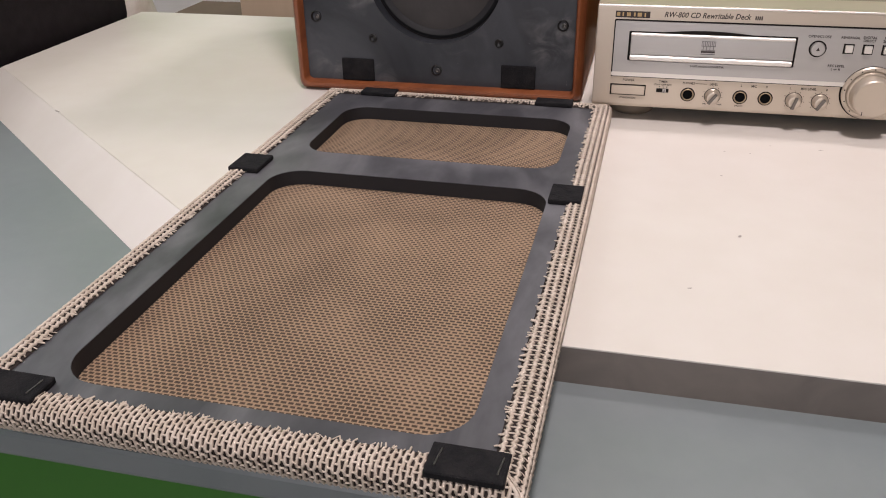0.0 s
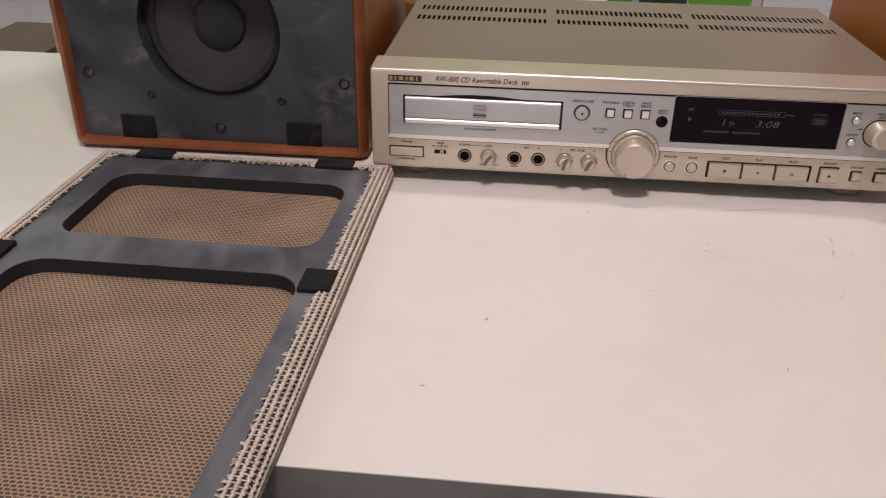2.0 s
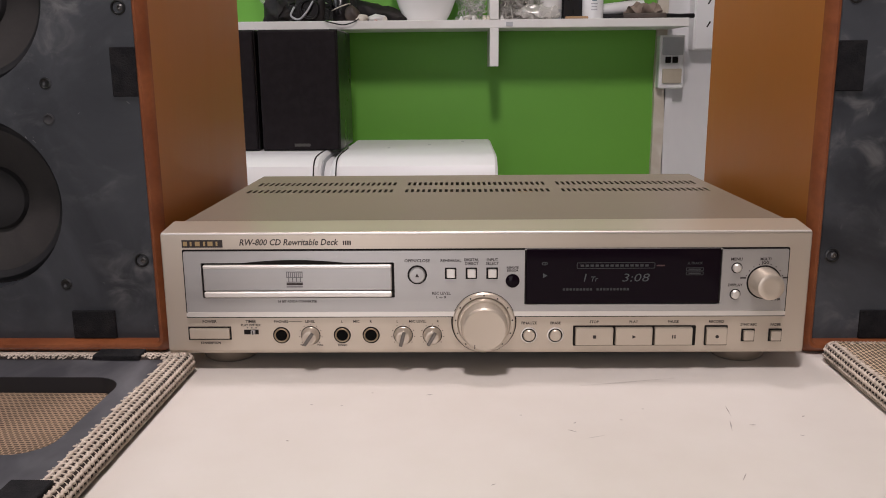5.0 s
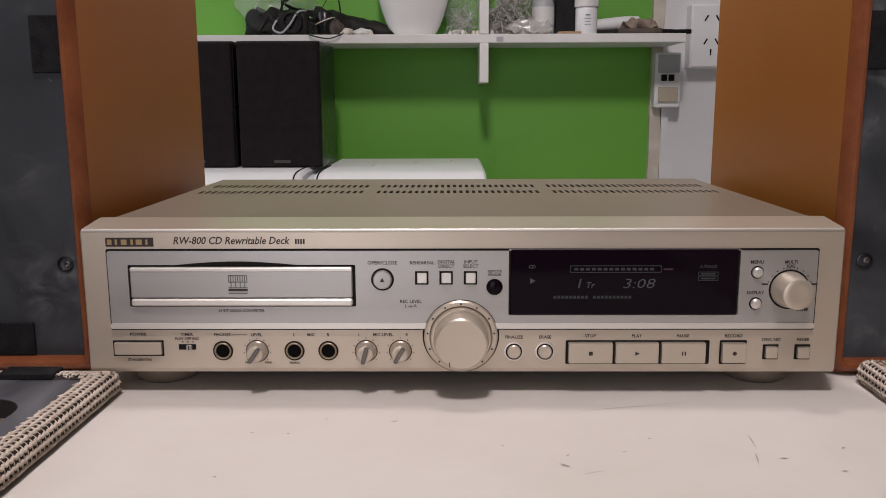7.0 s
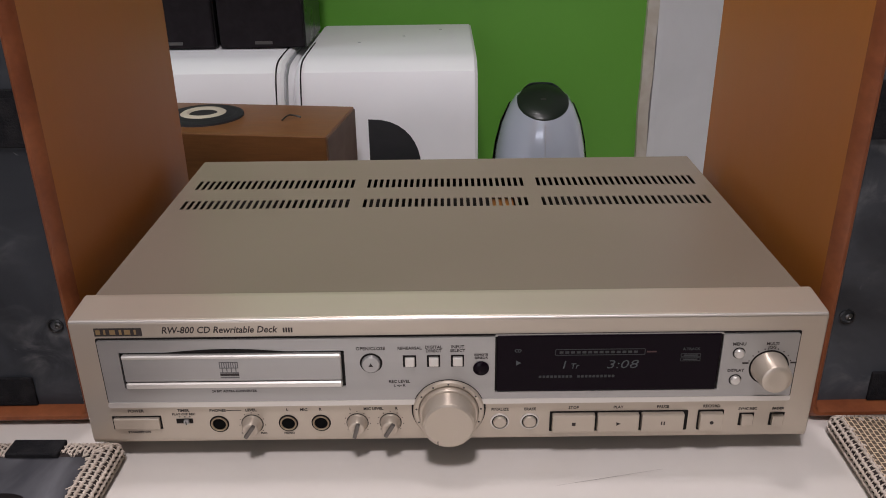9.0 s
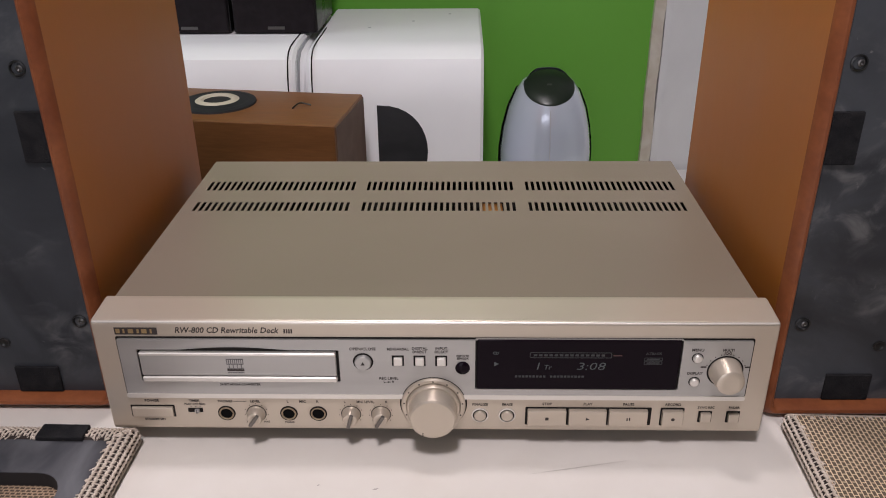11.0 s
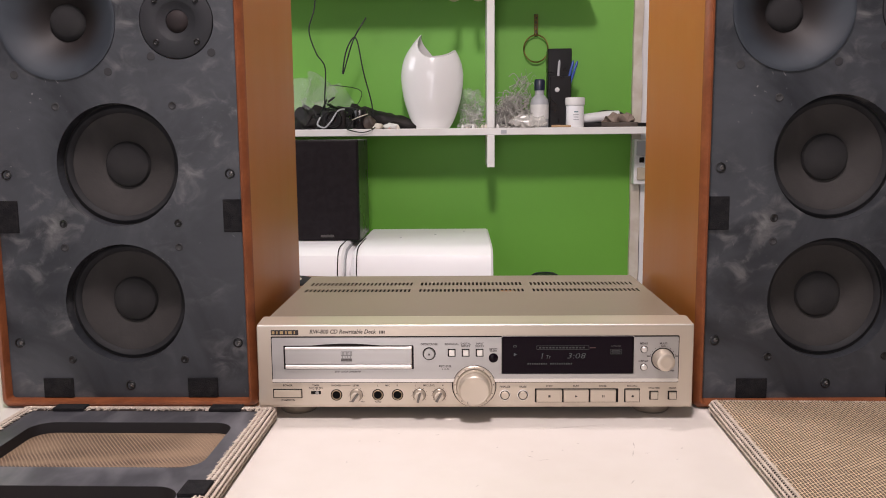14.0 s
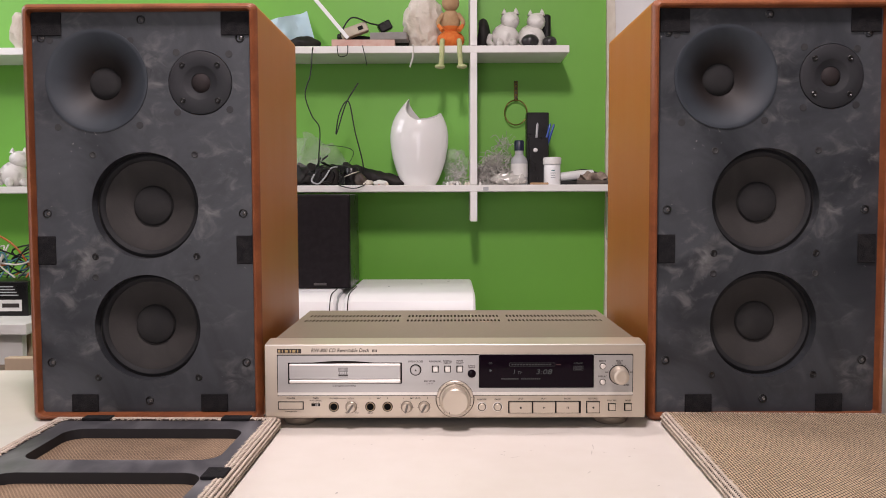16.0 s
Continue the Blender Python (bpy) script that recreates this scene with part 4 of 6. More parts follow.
part("knob_mark", box(-0.0068, -0.0062, -0.0182, -0.0174, 0.0223, 0.0250), "ink", jog, at=pose(0, 0, 0))
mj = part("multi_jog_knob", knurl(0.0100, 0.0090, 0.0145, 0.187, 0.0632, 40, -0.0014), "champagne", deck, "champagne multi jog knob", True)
# Flat dark ring puts the shade round the knob's foot into colour.
part("knob_shade_gap", lathe([(0.0116, 0.0002), (0.0102, 0.0003)], 36, "y", centre=(0.187, -0.0015, 0.0632)), "groove", mj)

for k in range(9):
    a = radians(20 + 17.5 * k)
    part("jog_mark", lathe([(0.0004, 0.0), (0.0004, 0.00015), (0, 0.00015)], 6, "y", centre=(0.187 + 0.0128 * math.cos(a), -0.0016, 0.0632 + 0.0128 * math.sin(a))), "ink", mj)
for d, z in ((-0.0140, 0.0662), (0.0140, 0.0662)):
    part("jog_sign", box(0.187 + d - 0.0018, 0.187 + d + 0.0018, -0.0018, -0.0015, z - 0.0005, z + 0.0005), "ink", mj)

# round and square buttons on the panel
oc = part("open_close_button", lathe([(0.0054, -0.0005), (0.0054, 0.0022), (0.0048, 0.003), (0.002, 0.0031), (0, 0.0031)], 30, "y", centre=(-0.0448, -0.0012, 0.0692)), "silver", deck, "round silver open and close button", True)
part("button_gap", lathe([(0.0066, 0.0002), (0.0053, 0.0003)], 30, "y", centre=(-0.0448, -0.0015, 0.0692)), "groove", oc)
bm = bmesh.new()
bm.faces.new([bm.verts.new(p) for p in ((-0.0462, -0.0045, 0.0682), (-0.0434, -0.0045, 0.0682), (-0.0448, -0.0045, 0.0708))])
part("eject_sign", bm, "ink", oc)


def square_button(name, x, z, w, h, y, mat="silver", label="", proud=0.0022):
    b = part(name, box(x - w / 2, x + w / 2, y - proud, y + 0.0008, z - h / 2, z + h / 2, 0.0005, 2), mat, deck, label)
    part("button_gap", box(x - w / 2 - 0.0012, x + w / 2 + 0.0009, y - 0.0003, y + 0.0006, z - h / 2 - 0.0011, z + h / 2 + 0.0009), "groove", b)
    return b


for x in (-0.0222, -0.0083, 0.0056):
    square_button("panel_button", x, 0.0702, 0.0056, 0.0058, -0.0016, "bright", "small square silver button")
part("sensor", lathe([(0.0047, 0.0), (0.0047, 0.0006), (0.0038, 0.0012), (0, 0.0016)], 28, "y", centre=(0.0192, -0.0016, 0.0648)), "window", deck, "round black remote sensor", True)
for z in (0.0731, 0.0549):
    b = part("menu_button", lathe([(0.003, -0.0004), (0.003, 0.0016), (0.0022, 0.0024), (0, 0.0026)], 20, "y", centre=(0.1684, -0.0014, z)), "bright", deck, "small round silver button", True)
    part("button_gap", lathe([(0.0037, 0.0002), (0.0029, 0.0003)], 20, "y", centre=(0.1684, -0.0015, z)), "groove", b)

# lower row
square_button("power_button", -0.1880, 0.0281, 0.0275, 0.0074, 0.0, "champagne", "long champagne power button")
sw = part("timer_switch", box(-0.1645, -0.1545, -0.0003, 0.0008, 0.0271, 0.0304), "groove", deck, "dark slot of the timer switch")
part("slider", box(-0.1597, -0.1566, -0.0022, 0.0, 0.0274, 0.0301, 0.0004, 1), "silver", sw, "small silver slider")
part("slider_rib", box(-0.1584, -0.1579, -0.0025, -0.0020, 0.0275, 0.0300), "groove", sw)
for k in range(3):
    part("switch_mark", box(-0.1625 + 0.003 * k, -0.1617 + 0.003 * k, -0.0001, 0.0003, 0.0314, 0.0321), "ink", sw)
part("print_line", box(-0.1335, -0.1245, -0.0001, 0.0003, 0.0358, 0.03615), "ink", deck)
for x in (-0.1388, -0.0970, -0.0772):
    j = part("jack_socket", lathe([(0.0051, -0.0004), (0.0050, 0.0008), (0.0046, 0.0011), (0.0041, 0.0009), (0.0038, -0.0002)], 28, "y", centre=(x, 0, 0.0264)), "jack_rim", deck, "dull brass jack socket with a black hole", True)
    part("socket_gap", lathe([(0.0059, 0.0001), (0.0058, 0.0005), (0.0050, 0.0005)], 28, "y", centre=(x, 0, 0.0264)), "groove", j, "black plastic collar", True)
    part("socket_hole", lathe([(0.0040, 0.0004), (0, 0.0003)], 24, "y", centre=(x, 0, 0.0264)), "jack", j)
for x, a in ((-0.1188, 35), (-0.0552, 15), (-0.0352, 30)):
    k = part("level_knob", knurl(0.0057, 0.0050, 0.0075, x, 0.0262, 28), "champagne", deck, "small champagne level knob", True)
    ridge = box(-0.0012, 0.0012, -0.0090, -0.0035, -0.0056, 0.0046, 0.0005, 2)
    bmesh.ops.transform(ridge, matrix=pose(x, 0, 0.0262, 0, a, 0), verts=ridge.verts[:])
    part("pointer_ridge", ridge, "pointer", k)
    part("knob_shade_gap", lathe([(0.0067, 0.0002), (0.0056, 0.0004)], 28, "y", centre=(x, 0, 0.0262)), "groove", k)
    for d in range(9):
        t = radians(-40 + 32.5 * d)
        part("dial_mark", lathe([(0.00035, 0.0), (0.00035, 0.0001), (0, 0.0001)], 6, "y", centre=(x + 0.0078 * math.cos(t), 0.0, 0.0262 + 0.0078 * math.sin(t))), "ink", k)
for x in (0.0308, 0.0488):
    b = part("round_button", lathe([(0.0040, -0.0004), (0.0040, 0.0014), (0.0034, 0.002), (0, 0.0018)], 26, "y", centre=(x, 0, 0.026)), "champagne", deck, "round champagne button", True)
    part("button_rim", lathe([(0.0058, -0.0002), (0.0056, 0.0008), (0.0049, 0.0009), (0.0047, 0.0001)], 26, "y", centre=(x, 0, 0.026)), "bright", b, "", True)
    part("button_gap", lathe([(0.0050, 0.0003), (0.0039, 0.0003)], 26, "y", centre=(x, 0, 0.026)), "groove", b)
part("key_frame", plate(rounded(0.0832, 0.0142, 0.0006, 2, 0.1024, 0.0256), [], -0.001, 0.0004, lambda u, v, d: (u, -d, v)), "groove", deck, "dark frame round the transport keys")
for x0, x1, sign in ((0.0622, 0.0877, "stop"), (0.0893, 0.1142, "play"), (0.1158, 0.1412, "pause")):
    k = part("transport_key", box(x0, x1, -0.0036, 0.0004, 0.0196, 0.0318, 0.0006, 2), "champagne", deck, "wide champagne transport key")
    c, z = (x0 + x1) / 2, 0.0257
    if sign == "stop":
        part("key_sign", box(c - 0.0011, c + 0.0011, -0.0038, -0.0035, z - 0.0011, z + 0.0011), "ink", k)
    elif sign == "play":
        bm = bmesh.new()
        bm.faces.new([bm.verts.new(p) for p in ((c - 0.0012, -0.0038, z - 0.0012), (c - 0.0012, -0.0038, z + 0.0012), (c + 0.0015, -0.0038, z))])
        part("key_sign", bm, "ink", k)
    else:
        for d in (-0.0008, 0.0008):
            part("key_sign", box(c + d - 0.0004, c + d + 0.0004, -0.0038, -0.0035, z - 0.0012, z + 0.0012), "ink", k)
part("key_frame", plate(rounded(0.0156, 0.0142, 0.0006, 2, 0.1577, 0.0256), [], -0.001, 0.0004, lambda u, v, d: (u, -d, v)), "groove", deck)
k = part("record_key", box(0.1508, 0.1646, -0.0036, 0.0004, 0.0198, 0.0316, 0.0006, 2), "champagne", deck, "champagne record key")
part("key_sign", lathe([(0.0012, 0.0), (0.0012, 0.0002), (0, 0.0002)], 12, "y", centre=(0.1577, -0.0036, 0.0257)), "ink", k)
for x in (0.1795, 0.1978):
    square_button("square_button", x, 0.0258, 0.0068, 0.007, 0.0, "champagne", "small square champagne button", 0.0026)

# printing
part("logo_plate", box(-0.2030, -0.1755, -0.0002, 0.0003, 0.0882, 0.0934), "ink", deck, "dark printed logo block")
for x, w in ((-0.2020, 0.0026), (-0.1975, 0.0012), (-0.1940, 0.0032), (-0.1885, 0.0014), (-0.1855, 0.0034), (-0.1800, 0.0012)):
    part("logo_bar", box(x, x + w, -0.0004, -0.0001, 0.0893, 0.0923), "gilt", deck)
lettering("RW-800 CD Rewritable Deck", 0.0060, -0.1645, 0.0914, 0.0, deck, slant=0.25, align="LEFT", squeeze=0.9, bold=0.00011)
for k in range(4):
    part("logo_bar", box(-0.0945 + 0.0015 * k, -0.0935 + 0.0015 * k, -0.0002, 0.0003, 0.0895, 0.0925), "ink", deck)
YP = -0.0017
for text, size, x, z in (("OPEN/CLOSE", 0.0029, -0.0448, 0.0788), ("REHEARSAL", 0.0027, -0.0222, 0.0788), ("DIGITAL", 0.0027, -0.0083, 0.0793), ("DIRECT", 0.0027, -0.0083, 0.0768),
                         ("INPUT", 0.0027, 0.0056, 0.0793), ("SELECT", 0.0027, 0.0056, 0.0768), ("REMOTE", 0.0021, 0.0192, 0.0738), ("SENSOR", 0.0021, 0.0192, 0.0718),
                         ("REC LEVEL", 0.0027, -0.0288, 0.0562), ("L -o- R", 0.0024, -0.0288, 0.0535), ("24 BIT AD/DA CONVERTER", 0.0022, -0.1265, 0.0508),
                         ("MENU", 0.0028, 0.1680, 0.0790), ("DISPLAY", 0.0026, 0.1680, 0.0612), ("MULTI", 0.0026, 0.1872, 0.0790), ("JOG", 0.0026, 0.1872, 0.0766), ("ENTER", 0.0022, 0.1955, 0.0512)):
    lettering(text, size, x, z, YP, panel)
for text, size, x, z in (("POWER", 0.0028, -0.1880, 0.0362), ("STANDBY/ON", 0.0022, -0.1880, 0.0209), ("TIMER", 0.0026, -0.1595, 0.0362), ("PLAY OFF REC", 0.0022, -0.1595, 0.0336),
                         ("PHONES", 0.0026, -0.1388, 0.0360), ("LEVEL", 0.0026, -0.1188, 0.0360), ("MIC", 0.0026, -0.0871, 0.0360), ("L", 0.0026, -0.0970, 0.0360), ("R", 0.0026, -0.0772, 0.0360),
                         ("MONO", 0.0020, -0.0970, 0.0190), ("MIC LEVEL", 0.0026, -0.0452, 0.0360), ("L", 0.0024, -0.0590, 0.0360), ("R", 0.0024, -0.0314, 0.0360), ("FINALIZE", 0.0026, 0.0308, 0.0345), ("ERASE", 0.0026, 0.0488, 0.0345),
                         ("STOP", 0.0026, 0.0750, 0.0352), ("PLAY", 0.0026, 0.1018, 0.0352), ("PAUSE", 0.0026, 0.1285, 0.0352), ("RECORD", 0.0026, 0.1577, 0.0352), ("SYNC REC", 0.0024, 0.1795, 0.0330), ("FADER", 0.0024, 0.1978, 0.0330),
                         ("MIN", 0.0018, -0.1245, 0.0192), ("MAX", 0.0018, -0.1125, 0.0192)):
    lettering(text, size, x, z, -0.0001, deck)

# ---- back bench and what stands on it ----
BENCH = -0.36
bench = thing("back_bench", pose(0, 0, FLOOR), "low white bench along the green wall", "bench")
part("top", box(-0.72, 0.9, 0.62, 1.45, BENCH - FLOOR - 0.03, BENCH - FLOOR, 0.002), "white_shelf", bench)
for x in (-0.7, 0.87):
    for y in (0.65, 1.4):
        part("leg", box(x - 0.02, x + 0.02, y - 0.02, y + 0.02, 0, BENCH - FLOOR - 0.03), "white_shelf", bench)


def white_cabinet(m, w, window, label):
    """A white moulded cabinet, 0.41 high, with a soft front edge, a grooved side cheek and at times a smoked window."""
    c = thing("white_cabinet", m, label, "cabinet", "pair of white cabinets")
    H, D = 0.406, 0.40
    prof = [(0.0, 0.0), (0.0, H - 0.10), (0.006, H - 0.05), (0.02, H - 0.016), (0.045, H - 0.003), (0.09, H), (D - 0.01, H), (D, H - 0.01), (D, 0.0)]
    part("shell", loft([[(x, y + (0.004 if x in (0.0, w) else 0), z - (0.004 if x in (0.0, w) and z > 0.1 else 0)) for y, z in prof] for x in (0.0, 0.005, w - 0.005, w)], caps=(True, True)), "plastic_white", c, "white plastic shell", True)
    cheek = [(y + 0.03, max(0.0, z - 0.012)) for y, z in prof]
    cheek = [(min(y, D), z) for y, z in cheek]
    side = -1 if window else 1
    x0 = 0.0 if window else w
    part("side_cheek", loft([[(x0 + side * d, y + e, z - e * (1 if z > 0.1 else 0)) for y, z in cheek] for d, e in ((0.002, 0.0), (0.008, 0.003), (0.012, 0.012))], caps=(True, True)), "plastic_white", c, "curved cheek along the side", True)
    part("side_gap", loft([[(x0 + side * d, y + 0.012, z - (0.006 if z > 0.1 else 0)) for y, z in prof[:-2] + [(D - 0.012, H - 0.02), (D - 0.012, 0)]] for d in (-0.0005, 0.0014)], caps=(True, True)), "plastic_grey", c, "dark joint of the cheek")
    if window:
        pts = [(0.118 + 0.087 * max(0.0, math.sin(a)) ** 0.8, 0.2325 - 0.0825 * math.cos(a)) for a in [i * math.pi / 18 for i in range(19)]]
        part("smoked_window", plate(pts, [], -0.004, 0.0012, lambda u, v, d: (u, -d, v)), "smoke", c, "dark smoked window with a curved side")
    edge = 0.008 if window else w - 0.012
    part("seam", tube([(edge, 0.2, H + 0.0002), (edge, 0.092, H + 0.0002), (edge, 0.045, H - 0.0026), (edge, 0.0195, H - 0.0155), (edge, 0.0055, H - 0.05), (edge, -0.0004, H - 0.10), (edge, -0.0004, H - 0.125)], 0.0013, segs=6), "groove", c, "dark curved seam near the side", True)
    for u, v in ((0.09, 0.2), (0.17, 0.26), (0.24, 0.33)):
        part("dimple", lathe([(0.003, 0.0), (0.003, 0.0006), (0, 0.0008)], 10, "z", centre=(u, v, H)), "plastic_grey", c)
    return c


white_cabinet(pose(-0.247, 0.94, BENCH), 0.302, True, "white moulded cabinet with a curved smoked window")
white_cabinet(pose(-0.61, 0.94, BENCH), 0.342, False, "white moulded cabinet under two black loudspeakers")


def black_speaker(x, w):
    s = thing("small_loudspeaker", pose(x, 1.085, 0.0462), "black bookshelf loudspeaker with a cloth front, on a white cabinet", "loudspeaker", "black loudspeakers")
    part("box", box(0, w, 0.012, 0.2, 0, 0.232, 0.002), "black_vinyl", s, "glossy black vinyl box")
    part("cloth_front", box(0.002, w - 0.002, 0, 0.013, 0.002, 0.230, 0.004, 3), "black_cloth", s, "black cloth grille")
    part("badge", box(w * 0.42, w * 0.62, -0.0012, 0.0, 0.009, 0.0145), "screw_metal", s, "small silvery badge")
    return s


black_speaker(-0.402, 0.154)
black_speaker(-0.562, 0.154)

wood_spk = thing("wooden_loudspeaker", pose(-0.165, 0.69, BENCH, 0, 0, -8), "oak-veneered loudspeaker on its back end, driver facing up", "loudspeaker")
part("box", box(-0.33, 0.0, 0.0, 0.165, 0, 0.36, 0.002), "oak", wood_spk, "oak-veneered box")
part("end_panel", box(0.0, 0.002, 0.003, 0.162, 0.003, 0.357), "oak_side", wood_spk, "plain brown end panel")
dr = part("driver_flange", lathe([(0.060, 0.0), (0.059, 0.003), (0.052, 0.005), (0.046, 0.004)], 40, "z", centre=(-0.213, 0.088, 0.36)), "rubber", wood_spk, "round black driver flange", True)
part("paper_ring", lathe([(0.034, 0.005), (0.030, 0.0075), (0.024, 0.0075), (0.021, 0.004)], 36, "z", centre=(-0.213, 0.088, 0.36)), "beige_box", dr, "cream paper ring", True)
part("cone", lathe([(0.047, 0.0042), (0.034, 0.0055)], 36, "z", centre=(-0.213, 0.088, 0.36)), "rubber", dr)
part("centre_cap", lathe([(0.021, 0.0045), (0.012, 0.003), (0, 0.002)], 24, "z", centre=(-0.213, 0.088, 0.36)), "cap", dr, "", True)
part("wire_scrap", tube([(-0.085, 0.07, 0.362), (-0.078, 0.085, 0.366), (-0.062, 0.09, 0.362)], 0.0012), "cable_black", wood_spk, "short bent wire")

egg = thing("egg_appliance", pose(0.19, 1.19, BENCH), "silver egg-shaped appliance with a dark round top", "appliance")
shell = [(0.0, 0.0), (0.068, 0.0), (0.084, 0.03), (0.093, 0.09), (0.0925, 0.15), (0.087, 0.195), (0.077, 0.238), (0.063, 0.272), (0.050, 0.292), (0.043, 0.296)]
body = lathe(shell + [(0.03, 0.310), (0.0, 0.314)], 64, "z")
TIP, LEAN_TO = Vector((0, -0.025, 0.283)), Vector((0, -math.sin(radians(30)), math.cos(radians(30))))
bmesh.ops.bisect_plane(body, geom=body.verts[:] + body.edges[:] + body.faces[:], plane_co=TIP, plane_no=LEAN_TO, clear_outer=True)
part("body", body, "chrome_paint", egg, "glossy silver shell", True)
back = lathe([(r * 1.045, h) for r, h in shell[1:-2]], 48, "z")
bmesh.ops.bisect_plane(back, geom=back.verts[:] + back.edges[:] + back.faces[:], plane_co=(0, 0.004, 0), plane_no=(0, -1, 0), clear_outer=True)
part("back_shell", back, "black_vinyl", egg, "black rear shell", True)
cap = lathe([(0.050, -0.006), (0.050, 0.001), (0.047, 0.004), (0.02, 0.0075), (0, 0.008)], 40, "z")
bmesh.ops.transform(cap, matrix=Matrix.Translation(TIP) @ pose(0, 0, 0, 30, 0, 0), verts=cap.verts[:])
lidp = part("top_disc", cap, "dark_disc", egg, "dark green-black round top", True)
mark = box(-0.005, 0.005, -0.002, 0.002, 0.0078, 0.0086)
bmesh.ops.transform(mark, matrix=Matrix.Translation(TIP) @ pose(0, 0, 0, 30, 0, 0), verts=mark.verts[:])
part("badge", mark, "screw_metal", lidp)
part("seam", tube([(0, -0.0735, 0.250), (0, -0.0795, 0.230), (0, -0.0875, 0.195), (0, -0.0930, 0.13), (0, -0.0930, 0.08)], 0.0009, segs=6), "plastic_grey", egg)

# ---- wall shelves ----
shelf = thing("wall_shelf", pose(0, 0, 0), "white wall shelves with an upright divider", "shelf")
part("lower_board", box(-1.9, 0.476, 1.29, BACK, 0.2855, 0.3035, 0.0012, 1), "white_shelf", shelf, "long lower white shelf board")
part("upper_board", box(-1.9, 0.316, 1.29, BACK, 0.6535, 0.6725, 0.0012, 1), "white_shelf", shelf, "upper white shelf board")
part("upright", box(0.0525, 0.071, 1.2885, BACK, 0.3035, 0.6535, 0.001, 1), "white_shelf", shelf, "white upright divider")
part("upright", box(0.0525, 0.071, 1.2885, BACK, 0.6725, 1.05, 0.001, 1), "white_shelf", shelf)
part("upright", box(0.0525, 0.071, 1.2885, BACK, 0.2055, 0.2855, 0.001, 1), "white_shelf", shelf, "stub of the upright below the shelf")
part("shelf_tag", box(0.087, 0.101, 1.2885, 1.29, 0.289, 0.298), "plastic_grey", shelf)

sock = thing("wall_socket", pose(0.5575, BACK, 0.30), "white double wall socket on a raised box", "socket")
part("back_box", box(-0.036, 0.05, -0.038, 0.004, -0.062, 0.075, 0.003), "plastic_white", sock)
face = part("face_plate", box(-0.034, 0.048, -0.044, -0.038, -0.060, 0.073, 0.003), "plastic_white", sock)
for u, v, a in ((-0.012, -0.005, 30), (0.012, -0.005, -30), (0.0, -0.028, 0), (-0.012, 0.045, 30), (0.012, 0.045, -30)):
    slot = box(-0.0016, 0.0016, -0.0448, -0.043, -0.007, 0.007)
    bmesh.ops.transform(slot, matrix=pose(u + 0.008, 0, v, 0, a, 0), verts=slot.verts[:])
    part("slot", slot, "groove", face)
swt = thing("breaker_box", pose(0.473, BACK, 0.152), "small pale breaker box with two black switches", "switch box")
part("case", box(-0.028, 0.030, -0.045, 0.0, 0, 0.12, 0.004), "plastic_white", swt)
part("flap", box(-0.020, 0.024, -0.051, -0.045, 0.012, 0.045, 0.002), "beige_box", swt, "cream lower flap")
for u in (-0.008, 0.008):
    part("switch", box(u - 0.006, u + 0.006, -0.051, -0.045, 0.058, 0.072, 0.001, 1), "groove", swt)
part("cover", box(-0.022, 0.026, -0.049, -0.045, 0.076, 0.115, 0.002), "plastic_grey", swt)


def blob(name, centre, radii, mat, label, category, strength=0.01, scale=30, seed=1.0, seg=24, flat=True):
    """A crumpled soft thing lying on its support."""
    bm = ball(centre, radii, seg=seg)
    crumple(bm, strength, scale, seed)
    if flat:
        low = centre[2] - radii[2] * 0.82
        for v in bm.verts:
            v.co.z = max(v.co.z, low)
        off = low
    else:
        off = centre[2]
    bmesh.ops.translate(bm, verts=bm.verts[:], vec=(-centre[0], -centre[1], -off))
    ob = part(name, bm, mat, None, "", True, pose(centre[0], centre[1], off))
    return tagged(ob, label, category)


S1, S2 = 0.3036, 0.6726


# vase with a slanted, scooped mouth
def vase():
    n, rows = 64, 16
    heights = (0, 0.003, 0.03, 0.07, 0.11, 0.135, 0.158, 0.18, 0.196, 0.212, 0.226, 0.238)
    radii = (0.043, 0.047, 0.060, 0.073, 0.0795, 0.0805, 0.078, 0.071, 0.0625, 0.051, 0.040, 0.028)

    def rim(c, front):
        left, right_side = max(0.0, -c), max(0.0, c)
        if front:
            return 0.176 + 0.062 * left ** 1.7 + 0.021 * right_side ** 2
        return 0.188 + 0.050 * left ** 0.85 + 0.012 * right_side ** 2
    outer, inner = [], []
    for j in range(rows + 1):
        ring = []
        for k in range(n):
            a = 2 * math.pi * k / n
            c, q = math.cos(a), math.sin(a)
            mix = min(1.0, max(0.0, 0.5 - 2.2 * q))
            z = (rim(c, True) * mix + rim(c, False) * (1 - mix)) * j / rows
            r = float(np.interp(z, heights, radii))
            ring.append((r * c, 0.62 * r * q, z))
        outer.append(ring)
    for j, s in ((rows, 0.93), (rows - 3, 0.94), (rows - 7, 0.93), (rows - 11, 0.9)):
        inner.append([(x * s, y * (s - 0.03), z) for x, y, z in outer[j]])
    return loft(outer + inner, None, (True, True))


v = part("vase", vase(), "ceramic", None, "", True, pose(-0.0865, 1.365, S1))
tagged(v, "white glazed ceramic vase with a scooped slanting mouth", "vase")

